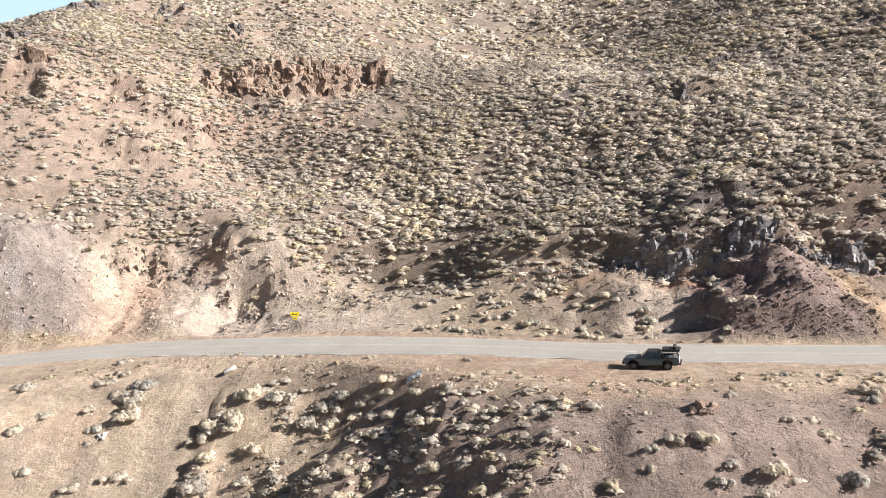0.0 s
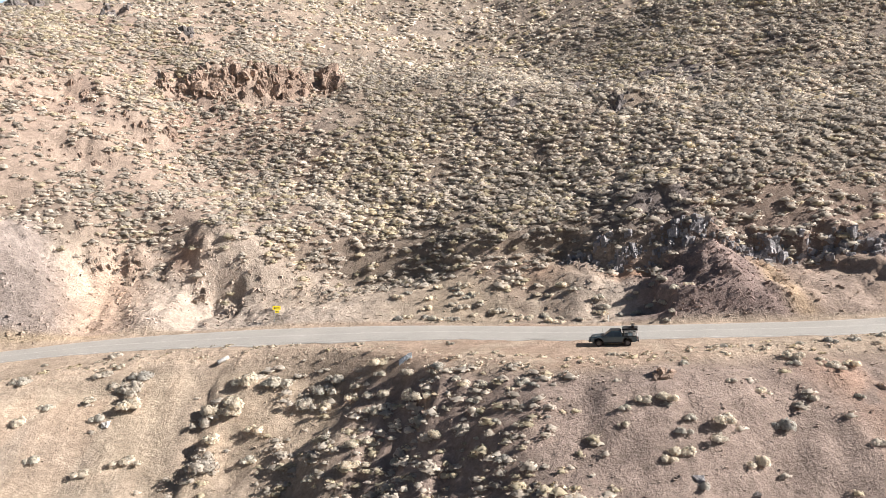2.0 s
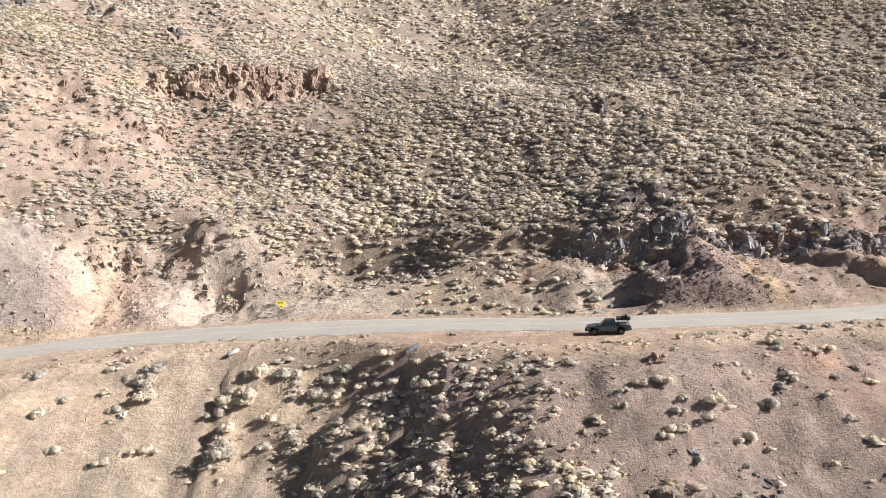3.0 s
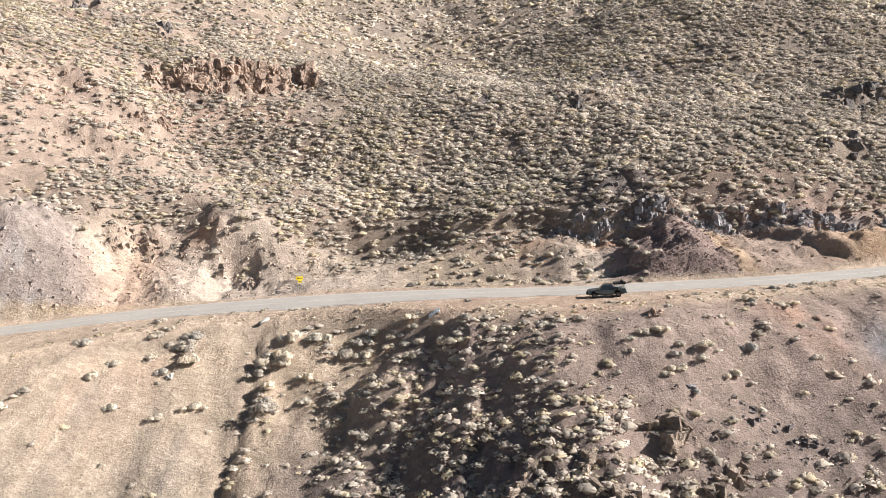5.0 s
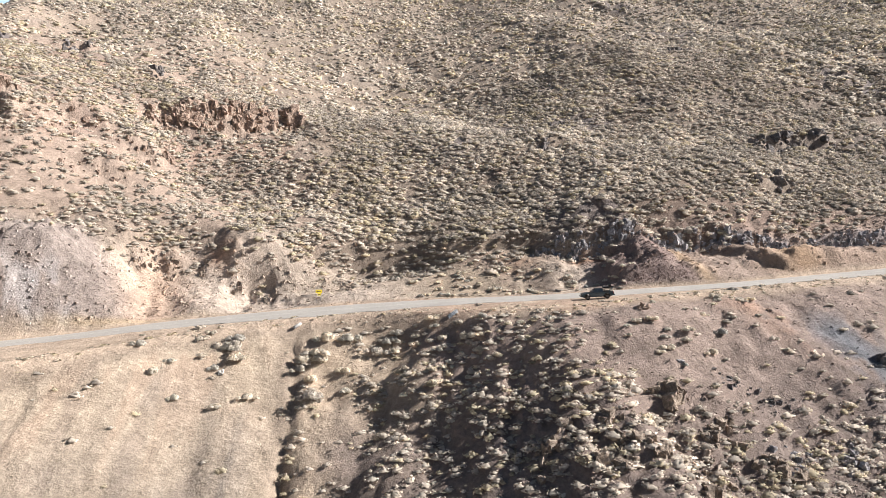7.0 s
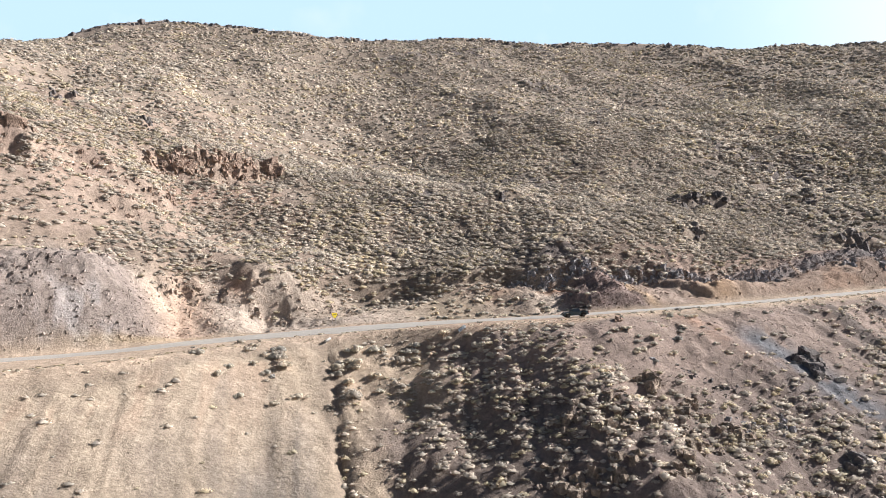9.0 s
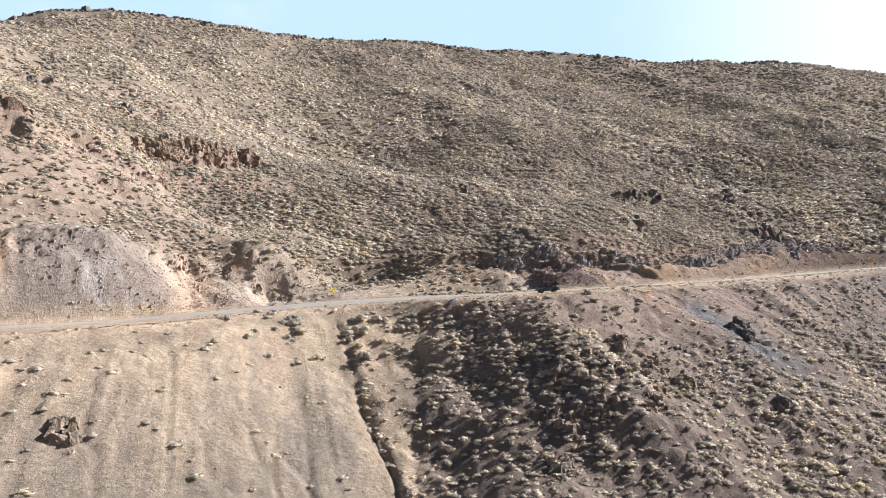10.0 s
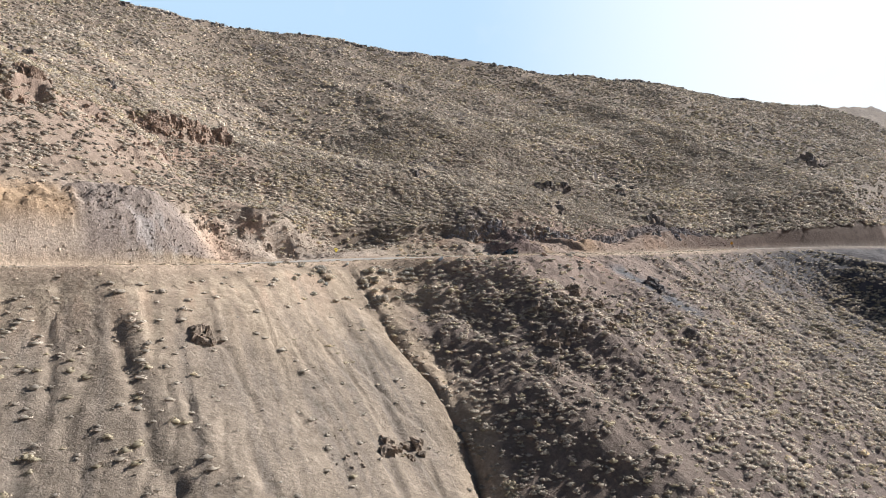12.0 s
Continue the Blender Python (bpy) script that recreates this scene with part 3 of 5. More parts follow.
    lay((0.27, 0.20, 0.175), face * fade(26, 30, x - 0.32 * inn + 4) * fade(41.5, 39.5, x) * fade(12, 10.5, inn))
    lay((0.52, 0.37, 0.24), face * bump(x, 42, 1.3) * 0.85)
    lay((0.38, 0.29, 0.235), face * bump(x, 48, 4.5) * fade(10, 7, inn))
    lay((0.44, 0.30, 0.195), face * bump(x, 60, 4) * fade(7, 4, inn) * 0.9)
    lay((0.33, 0.215, 0.15), face * fade(70, 100, x) * fade(-0.2, 0.6, small + mid) * 0.7)
    # dark red far cut, painted darker still for the shade on its face
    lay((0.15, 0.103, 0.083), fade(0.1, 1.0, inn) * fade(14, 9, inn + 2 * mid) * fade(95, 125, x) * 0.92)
    lay((0.25, 0.22, 0.215), face * fade(18, 26, x) * bump(inn, brow_in(x), 2.0) * fade(-0.6, 0.1, small) * 0.9)
    lay((0.42, 0.24, 0.15), face * bump(x, 27.5, 3.6) * bump(inn, 11.0, 1.5) * 0.9)
    lay((0.33, 0.215, 0.165), face * bump(x, 11, 6) * bump(inn, 13, 1.8) * 0.7)
    lay((0.245, 0.17, 0.138), fade(26, 36, x) * fade(105, 80, x) * fade(9, 12, inn) * fade(24, 16, inn + 3 * mid) * 0.6)
    lay((0.17, 0.15, 0.15), fade(0.55, 0.95, grain(x + 0.4 * y, y, 21, 43) + 0.25 * small) * hill * fade(-10, 20, x) * 0.7)
    return np.clip(c * (1 + 0.10 * small[..., None] + 0.08 * mid[..., None]), 0.03, 0.8)


def steps(*spans):
    """Stations from the first number on: pairs of end and spacing."""
    at, a = [spans[0]], spans[0]
    for end, gap in spans[1:]:
        n = max(1, round(abs(end - a) / gap))
        at += list(np.linspace(a, end, n + 1)[1:])
        a = end
    return np.array(at)


def build_ground():
    xs = steps(-1600, (-600, 200), (-240, 40), (-130, 4), (-96, 0.8), (62, 0.5), (150, 0.85), (260, 1.5), (420, 3), (700, 9), (1600, 150))
    o = steps(1600, (500, 150), (190, 25), (100, 3), (62, 1.0), (0, 0.46))
    v = steps(0, (22, 0.34), (60, 0.75), (130, 1.2), (265, 1.7), (340, 6), (700, 60), (1600, 200))
    yn, zn, yf, zf = bench(xs)
    f = np.linspace(0, 1, 30)[1:-1]
    ys = np.concatenate([yn[:, None] - o[None], yn[:, None] + (yf - yn)[:, None] * f[None], yf[:, None] + v[None]], 1)
    X = np.repeat(xs[:, None], ys.shape[1], 1)
    Z = land(X, ys)
    n, m = X.shape
    i = np.arange(n * m).reshape(n, m)
    faces = np.stack([i[:-1, :-1], i[1:, :-1], i[1:, 1:], i[:-1, 1:]], -1).reshape(-1, 4)
    me = mesh_of("ground", np.stack([X, ys, Z], -1).reshape(-1, 3), faces, [M_SOIL], smooth=True)
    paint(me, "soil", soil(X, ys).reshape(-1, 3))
    tagged(new("ground", me), "dry stony desert hillside with loose tan slopes", "ground", kind="structure")


build_ground()


def far_sky():
    """The bright hazy sky far behind the ridge."""
    a = np.radians(np.linspace(150, 4, 66))
    x, y = 2400 * np.cos(a), 2400 * np.sin(a)
    z = np.linspace(-250, 1500, 24)
    V = np.stack([np.repeat(x[:, None], 24, 1), np.repeat(y[:, None], 24, 1), np.repeat(z[None], 66, 0)], -1)
    i = np.arange(66 * 24).reshape(66, 24)
    F = np.stack([i[:-1, :-1], i[:-1, 1:], i[1:, 1:], i[1:, :-1]], -1).reshape(-1, 4)
    tagged(new("backdrop", mesh_of("backdrop", V.reshape(-1, 3), F, [M_SKY], smooth=True)), "pale hazy blue sky behind the ridge", "sky", kind="structure")


far_sky()


def ribbon(name, start, end, inner, outer, lift, mat, parent=None, gap=0.6, ragged=False):
    """A strip along the road, between two distances out from the foot of the cut."""
    xs = np.arange(start, end, gap)
    yn, zn, yf, zf = bench(xs)
    slope = np.gradient(yf, xs)
    k = np.sqrt(1 + slope ** 2)
    rows = []
    across = list(np.linspace(inner, outer, max(2, int(abs(outer - inner) / 0.7) + 1)))
    if ragged:
        across = [inner] + list(np.linspace(inner + 0.22, outer - 0.2, 9)) + [outer]
    for d in across:
        rim = ragged and d in (inner, outer)
        y = yf - np.minimum(d * k, (yf - yn) - 0.4) + (0.25 * fractal(xs, 0 * xs + d, 2.5, 111, 3) if rim else 0)
        crown = 0.05 * (1 - (2 * (d - inner) / max(abs(outer - inner), 0.5) - 1) ** 2) if outer - inner > 2 else 0.05 * (1 - (2 * (d - 0.8) / 6.6 - 1) ** 2)
        rows.append(np.stack([xs, y, land(xs, y, False) + (-0.02 if rim else lift) + crown], -1))
    P = np.stack(rows, 1)
    n, m = P.shape[:2]
    i = np.arange(n * m).reshape(n, m)
    top = np.stack([i[:-1, :-1], i[:-1, 1:], i[1:, 1:], i[1:, :-1]], -1).reshape(-1, 4)
    me = mesh_of(name, P.reshape(-1, 3), top, [mat], smooth=True)
    ob = new(name, me)
    if parent is not None:
        ob.parent = parent
    return ob


road = tagged(ribbon("road", -140, 238, 0.8, 7.4, 0.05, M_ASPHALT, ragged=True), "pale dusty two-lane asphalt road along the slope", "road", kind="structure")
for a, b in ((1.05, 1.17), (4.0, 4.1), (4.2, 4.3), (7.05, 7.17)):
    ribbon("edge_line" if a < 2 or a > 6 else "centre_line", -140, 238, a, b, 0.056, M_LINE, road)
# ---------------------------------------------------------------- rocks
def rock_mesh(name, seed, mat, points=10, tall=1.0, cuts=2):
    """A craggy stone about one metre in radius."""
    r = np.random.RandomState(seed)
    bm = bmesh.new()
    for k in range(points):
        d = np.array([(k & 1) - 0.5, (k >> 1 & 1) - 0.5, (k >> 2 & 1) - 0.5]) * 1.35 if k < 8 else r.normal(size=3) * 0.55
        d = d + r.uniform(-0.28, 0.28, 3)
        bm.verts.new((d[0], d[1] * 0.85, max(d[2], -0.7) * tall))
    bmesh.ops.convex_hull(bm, input=bm.verts)
    bmesh.ops.delete(bm, geom=[v for v in bm.verts if not v.link_faces], context="VERTS")
    bmesh.ops.subdivide_edges(bm, edges=list(bm.edges), cuts=cuts, use_grid_fill=True)
    for v in bm.verts:
        v.co += Vector(r.uniform(-0.1, 0.1, 3))
    bmesh.ops.triangulate(bm, faces=list(bm.faces))
    me = bpy.data.meshes.new(name)
    bm.to_mesh(me)
    bm.free()
    me.materials.append(mat)
    return me


KINDS = (("dark", M_DARK_ROCK, 1.0), ("red", M_RED_ROCK, 1.25), ("tan", M_TAN_ROCK, 1.1), ("pale", M_PALE_ROCK, 1.0), ("basalt", M_BASALT, 1.0), ("brown", M_BROWN_ROCK, 1.1))
ROCKS = {k: [rock_mesh("boulder", 10 * j + i, m, 8 + i % 4, t) for i in range(6)] for j, (k, m, t) in enumerate(KINDS)}
FAR_ROCKS = {k: [rock_mesh("boulder", 10 * j + i, m, 8 + i % 4, t, 1) for i in range(6)] for j, (k, m, t) in enumerate(KINDS)}


ROCKY = []


def bare_rock(x, y):
    """Nothing grows on the outcrops."""
    ok = np.ones(np.shape(x), bool)
    for rx, ry, w, d in ROCKY:
        ok &= ((x - rx) / (w * 0.42)) ** 2 + ((y - ry + 0.5) / (d * 0.4)) ** 2 > 1
    return ok


def outcrop(label, kind, x, y, width, depth, height, count, seed, group="rock outcrops", turn=0.0, lean=18.0, stretch=1.0):
    """A cluster of broken rock that stands out of the slope."""
    r = np.random.RandomState(seed)
    z = float(land(x, y))
    top = empty("rock_outcrop", pose(x, y, z))
    ROCKY.append((x, y, width, depth))
    n = int(count * 1.6)
    u, w = r.uniform(-1, 1, n), r.uniform(-1, 1, n)
    c, s = math.cos(radians(turn)), math.sin(radians(turn))
    dx, dy = c * u * width / 2 - s * w * depth / 2, s * u * width / 2 + c * w * depth / 2
    size = height * (0.08 + 0.26 * r.rand(n) ** 1.7) * (1 - 0.35 * u * u)
    dz = land(x + dx, y + dy) - z + size * (-0.35 + 0.4 * r.rand(n))
    for i in range(n):
        m = pose(dx[i], dy[i], dz[i], r.uniform(-lean, lean), r.uniform(-lean, lean), r.uniform(0, 360)) @ Matrix.Diagonal(
            (size[i] * r.uniform(0.7, 1.25), size[i] * r.uniform(0.6, 1.0), size[i] * r.uniform(0.7, 1.3) * stretch, 1))
        share("boulder", (FAR_ROCKS if x > 85 or y > 150 else ROCKS)[kind][r.randint(6)], top, m)
    return tagged(top, label, "rock outcrop", group)


RED, DARK, TAN = "reddish jointed rock outcrop standing in sagebrush", "dark weathered rock outcrop on the brushy slope", "tan broken rock outcrop on the loose slope"
# the red cliff on the hillside
for i, (x, y, w, h) in enumerate(((-44, 141, 7, 4.6), (-38.5, 143, 7, 6.0), (-31.5, 144.5, 7, 6.6), (-25.5, 146.5, 6, 6.0), (-20, 148.5, 5, 4.0), (-14, 150.5, 5.5, 6.2))):
    outcrop(RED, "red", x, y, w * 1.15, 3.4, h * 0.8, 36, 200 + i, lean=16.0, stretch=0.85)
for i, (x, y, w, h) in enumerate(((-47.4, 129, 5, 2.6), (-43, 131, 3, 3.4), (-51, 129.5, 7, 2.2), (-58.8, 119.5, 6, 2.2), (-53.5, 121, 7, 2.4),
                                  (-60, 134, 8, 3.0), (-62, 128.6, 6, 2.6), (-23.5, 115.6, 5, 2.0), (-52, 106, 4, 2.0), (-75, 131, 9, 6.5), (-80, 126, 7, 5.0), (-72, 123, 6, 4.0))):
    outcrop(RED, "red", x, y, w, 4.0, h, 10, 230 + i)
for i, (x, y, w, h) in enumerate(((41.6, 116.3, 7, 3.8), (38.0, 115.6, 5, 2.6), (33, 85.4, 6, 2.0), (91, 98, 8, 5.5), (95.5, 99, 7, 5.0), (75, 83, 9, 3.8), (104, 98.5, 9, 5.0), (136, 91.5, 9, 6.5),
                                  (120, 68.5, 11, 8.0), (115.5, 65.5, 8, 7.0), (125, 69.5, 8, 7.0), (-45.5, 158, 4, 3.6), (-66, 173.5, 8, 4.5), (-86.5, 146, 7, 5.0), (-84.5, 168.5, 8, 5.5), (108, 154, 10, 4.0), (60.5, 154, 7, 3.0), (87, 98, 6, 3.0),
                                  (50, 130, 5, 2.0), (76, 128, 6, 2.4), (150, 95, 8, 3.5), (165, 110, 10, 4), (291, 56, 16, 9), (281, 58, 14, 8), (301, 54, 14, 8), (256, 62, 14, 6))):
    outcrop(DARK, "basalt", x, y, w, 4.0, h, 11, 260 + i)
# the dark band along the brow of the cut
for i, x in enumerate(np.arange(21.5, 84, 2.9)):
    y = float(bench(x)[2]) + float(brow_in(x)) - 0.3 + 0.5 * math.sin(i * 1.7)
    outcrop("dark blocky rock band along the brow of the road cut", "dark", float(x), y, 4.0, 1.8, 1.7 + 0.5 * (i % 3), 20, 300 + i, stretch=1.2)
for i, (x, v, h) in enumerate(((112, 4, 4.5), (118, 5, 4.0), (125, 5, 3.5), (134, 6, 3.5), (104, 6, 3.0))):
    outcrop("dark blocky rock band along the brow of the road cut", "dark", x, float(bench(x)[2]) + v, 6, 3, h, 10, 340 + i)
# knobs in the cut on the other side of the gully
for i, (x, y, w, h) in enumerate(((-41, 102.3, 3.4, 2.0), (-36, 100.9, 2.5, 1.6), (-30.4, 98.9, 2.6, 1.8), (-26, 95.4, 3.5, 1.6), (-47, 102.6, 3.5, 1.6),
                                  (-44.5, 103.2, 3, 1.6), (-22.5, 97.5, 3, 1.3))):
    outcrop("pinkish tan weathered rock knob in the road cut", "brown" if i in (0, 1) else "tan", x, y, w, 2.6, h * 1.4, 10, 360 + i)
# rocks on the slopes below the road
for i, (x, y, w, h, k) in enumerate(((48.3, 35.3, 4.6, 8.0, "basalt"), (46.6, 33.0, 4, 6.0, "basalt"), (32.8, 18.8, 6, 6.0, "basalt"), (24, 40.2, 5, 1.5, "basalt"), (25.8, 37.3, 4.5, 1.6, "basalt"), (27.5, 35.5, 4.5, 1.5, "basalt"), (14, 39.6, 4, 4.1, "brown"), (-72.6, 52.4, 3.2, 4.3, "brown"), (-52, 32, 4.5, 4.6, "brown"),
                                     (-47.5, 31, 4.5, 5.4, "brown"), (-62, 30, 5, 2.0, "tan"), (-9, 34, 6, 3.0, "tan"), (-4, 36.5, 6, 3.4, "tan"), (2, 33, 6, 4.3, "brown"), (-7, 30, 5, 4.9, "brown"), (6, 37, 5, 3.5, "brown"), (9, 33, 6, 4.6, "brown"), (-2, 28, 6, 4.6, "brown"), (4, 25, 6, 4.9, "brown"), (12, 28, 6, 4.1, "brown"), (-1, 39, 5, 3.2, "brown"), (17, 34, 5, 3.2, "brown"), (20, 29, 6, 3.8, "brown"), (-14, 26, 4, 3.5, "tan"),
                                     (24, 30, 6, 2.0, "dark"), (30, 28, 5, 2.2, "dark"), (14, 31, 5, 1.8, "tan"), (60, 12, 7, 3, "tan"), (-24, 22, 3, 3.0, "tan"))):
    outcrop(DARK if k in ("dark", "basalt") else TAN if k == "tan" else "brown craggy rock outcrop on the slope below the road", k, x, y, w, 3.0, h, 10, 400 + i)
# along the crest
for i, x in enumerate(np.arange(-60, 480, 9.0)):
    c = float(glide([q[0] for q in CREST], [q[1] for q in CREST], x)) + 4 * float(grain(x, 0.0, 42, 77)) - 3
    outcrop("dark rimrock ledge along the skyline", "basalt", float(x), float(bench(x)[2]) + c, 11, 4, 4.4 + 1.8 * (i % 3 == 0), 9, 440 + i, "rimrock ledges")


def single_rock(label, kind, x, y, size, seed, squash=0.7):
    r = np.random.RandomState(seed)
    ob = new("boulder", ROCKS[kind][seed % 6])
    ob.matrix_basis = pose(x, y, float(land(x, y)) + size * 0.02, r.uniform(-20, 20), r.uniform(-20, 20), r.uniform(0, 360)) @ Matrix.Diagonal((size, size * 0.8, size * squash, 1))
    return tagged(ob, label, "boulder", "boulders on the slope")


outcrop("reddish brown rock half sunk in the gravel bank", "red", 19.3, 50.9, 2.0, 1.3, 2.0, 8, 431, lean=25, stretch=0.8)
single_rock("pale grey angular boulder beside a shrub", "pale", -34.9, 70.0, 0.7, 5)
single_rock("large whitish block of rock below dark crag", "pale", 49.2, 31.0, 1.2, 7, 0.9)
single_rock("reddish boulder near the road edge", "red", 37.9, 47.6, 0.55, 8, 0.55)
single_rock("small bluish grey boulder on the slope", "dark", 18.6, 42.6, 0.5, 4)


def scatter(count, seed, x0, x1, y0, y1, chance):
    """Random places, kept by a chance between 0 and 1."""
    r = np.random.RandomState(seed)
    x, y = r.uniform(x0, x1, count), r.uniform(y0, y1, count)
    keep = r.rand(count) < chance(x, y)
    return x[keep], y[keep], r


def split(x, y):
    yn, zn, yf, zf = bench(x)
    return np.maximum(yn - y, 0), np.maximum(y - yf, 0), (y > yn) & (y < yf)


def stones():
    def chance(x, y):
        out, inn, on = split(x, y)
        w = 0.10 + 0.22 * fade(-24, -18, x) + 0.4 * fade(6, 14, x) * fade(0.5, 3, out) + 1.0 * bump(x, 43 + 0.12 * out, 5) * fade(5, 11, out) + 0.25 * fade(-0.2, 0.5, fractal(x, y, 7, 71, 2))
        w = np.where(inn > 0, 0.25 * fade(26, 8, inn), w)
        w = np.where(x < gully_x(y), w * 0.45, w)
        return np.where(on, 0.0, w)

    x, y, r = scatter(42000, 5, -95, 75, 5, 112, chance)
    n = len(x)
    cube = np.array([(a, b, c) for a in (-1, 1) for b in (-1, 1) for c in (-1, 1)], float)
    quads = np.array([(0, 1, 3, 2), (4, 6, 7, 5), (0, 4, 5, 1), (2, 3, 7, 6), (0, 2, 6, 4), (1, 5, 7, 3)])
    size = 0.045 + 0.11 * r.rand(n) ** 4
    V = cube[None] * (0.55 + 0.5 * r.rand(n, 8, 1)) * size[:, None, None] * r.uniform(0.6, 1.2, (n, 1, 3))
    V = V + r.uniform(-0.4, 0.4, (n, 8, 3)) * size[:, None, None]
    a = r.rand(n) * 6.28
    c, s = np.cos(a)[:, None], np.sin(a)[:, None]
    V = np.stack([V[..., 0] * c - V[..., 1] * s, V[..., 0] * s + V[..., 1] * c, V[..., 2] * 0.65], -1)
    V += np.stack([x, y, land(x, y) - 0.05 * size], -1)[:, None]
    F = quads[None] + 8 * np.arange(n)[:, None, None]
    me = mesh_of("loose_stones", V.reshape(-1, 3), F.reshape(-1, 4), [M_STONE])
    tone = soil(x, y) * r.uniform(0.85, 1.25, (n, 1))
    paint(me, "soil", np.repeat(tone, 8, 0))
    tagged(new("loose_stones", me), "loose angular stones strewn over the slopes", "stones", kind="stuff")


stones()


def rubble():
    """Broken rock half sunk in the faces of the cut."""
    def chance(x, y):
        out, inn, on = split(x, y)
        left = fade(-21, -27, x) * fade(15, 10, inn) * (0.35 + fade(-0.3, 0.4, fractal(x, y, 6, 211, 3))) * fade(0.2, 1.2, inn)
        brow = 0.8 * bump(x, -14, 6) * bump(inn, 9, 5) + fade(17, 23, x) * fade(185, 170, x) * bump(inn, brow_in(x), 2.0) * 0.9
        mound = fade(28, 31, x) * fade(42, 40, x) * fade(0.3, 1, inn) * fade(11.5, 10, inn) * 1.2
        return np.where(inn > 0, np.clip(left * 0.4 * fade(-80, -74, x) + brow + mound + 0.12 * fade(0.2, 1, inn) * fade(14, 8, inn), 0, 1), 0)

    x, y, r = scatter(170000, 213, -96, 150, 45, 112, chance)
    n = len(x)
    cube = np.array([(a, b, c) for a in (-1, 1) for b in (-1, 1) for c in (-1, 1)], float)
    quads = np.array([(0, 1, 3, 2), (4, 6, 7, 5), (0, 4, 5, 1), (2, 3, 7, 6), (0, 2, 6, 4), (1, 5, 7, 3)])
    size = 0.09 + 0.26 * r.rand(n) ** 2.5 * np.where(np.abs(x - 35.5) < 6, 0.5, 1)
    V = cube[None] * (0.5 + 0.5 * r.rand(n, 8, 1)) * size[:, None, None] * r.uniform(0.6, 1.2, (n, 1, 3))
    V = V + r.uniform(-0.35, 0.35, (n, 8, 3)) * size[:, None, None]
    a = r.rand(n) * 6.28
    c, s = np.cos(a)[:, None], np.sin(a)[:, None]
    V = np.stack([V[..., 0] * c - V[..., 1] * s, V[..., 0] * s + V[..., 1] * c, V[..., 2] * 0.8], -1)
    V += np.stack([x, y, land(x, y) - 0.65 * size], -1)[:, None]
    F = quads[None] + 8 * np.arange(n)[:, None, None]
    me = mesh_of("rock_rubble", V.reshape(-1, 3), F.reshape(-1, 4), [M_STONE])
    paint(me, "soil", np.repeat(soil(x, y) * r.uniform(0.95, 1.3, (n, 1)), 8, 0))
    tagged(new("rock_rubble", me), "broken angular rock sunk in the road cut", "rubble", kind="stuff")


rubble()


# ---------------------------------------------------------------- brush
def tufts(r, n, size):
    """Leafy clumps over a rounded bush of radius 1: n triangles, three corners each."""
    d = r.normal(size=(n, 3))
    d[:, 2] = np.abs(d[:, 2]) - 0.15
    d /= np.linalg.norm(d, axis=1)[:, None]
    lump = 1 + 0.14 * np.sin(3 * np.arctan2(d[:, 1], d[:, 0]) + r.rand() * 6) + 0.1 * np.sin(5 * d[:, 2] + r.rand() * 6)
    mid = d * (lump * (0.72 + 0.24 * r.rand(n)))[:, None] * (1, 1, 0.92)
    up = d + 0.55 * r.normal(size=(n, 3))
    up /= np.linalg.norm(up, axis=1)[:, None]
    b = np.cross(up, r.normal(size=(n, 3)))
    b /= np.linalg.norm(b, axis=1)[:, None] + 1e-9
    a = np.cross(b, up)
    s = size * r.uniform(0.6, 1.3, (n, 1))
    return np.stack([mid + s * (b * math.cos(q) + a * math.sin(q)) for q in (0.0, 2.1, 4.2)], 1)


def ball(level):
    bm = bmesh.new()
    bmesh.ops.create_icosphere(bm, subdivisions=level, radius=1.0)
    v, f = np.array([p.co[:] for p in bm.verts]), np.array([[p.index for p in q.verts] for q in bm.faces])
    bm.free()
    return v, f


BALLS = {0: (np.array([(1, 0, 0), (-1, 0, 0), (0, 1, 0), (0, -1, 0), (0, 0, 1), (0, 0, -1)], float),
             np.array([(0, 2, 4), (2, 1, 4), (1, 3, 4), (3, 0, 4), (2, 0, 5), (1, 2, 5), (3, 1, 5), (0, 3, 5)])), 1: ball(1), 2: ball(2)}


def lobes(r, n, level, jag, spread=0.55):
    """The body of a bush: n ragged lumps, as loose triangles."""
    v, f = BALLS[level]
    made = []
    for k in range(n):
        d = r.normal(size=3)
        d[2] = abs(d[2]) * 0.7
        d /= np.linalg.norm(d)
        size = 0.78 if k == 0 and n < 4 else r.uniform(0.16, 0.3) if n > 6 else r.uniform(0.35, 0.6)
        c = d * (0.12 if k == 0 else spread * r.uniform(0.75, 1.15)) + (0, 0, 0.12)
        p = v * (1 + jag * r.uniform(-1, 1, (len(v), 1))) * size * (1, 1, 0.85) + c
        made.append(p[f])
    return np.concatenate(made)


def outward(V):
    """Turns loose triangles to face out of the bush and gives soft normals for them."""
    c = V - (0, 0, 0.05)
    mid = c.mean(1)
    n = np.cross(V[:, 1] - V[:, 0], V[:, 2] - V[:, 0])
    back = (n * mid).sum(1) < 0
    V = V.copy()
    V[back] = V[back][:, ::-1]
    n = np.cross(V[:, 1] - V[:, 0], V[:, 2] - V[:, 0])
    n /= np.linalg.norm(n, axis=1)[:, None] + 1e-9
    c = V - (0, 0, 0.05)
    N = c / (np.linalg.norm(c, axis=2)[..., None] + 1e-9) + 0.45 * n[:, None] + (0, 0, 0.3)
    return V, N / (np.linalg.norm(N, axis=2)[..., None] + 1e-9)


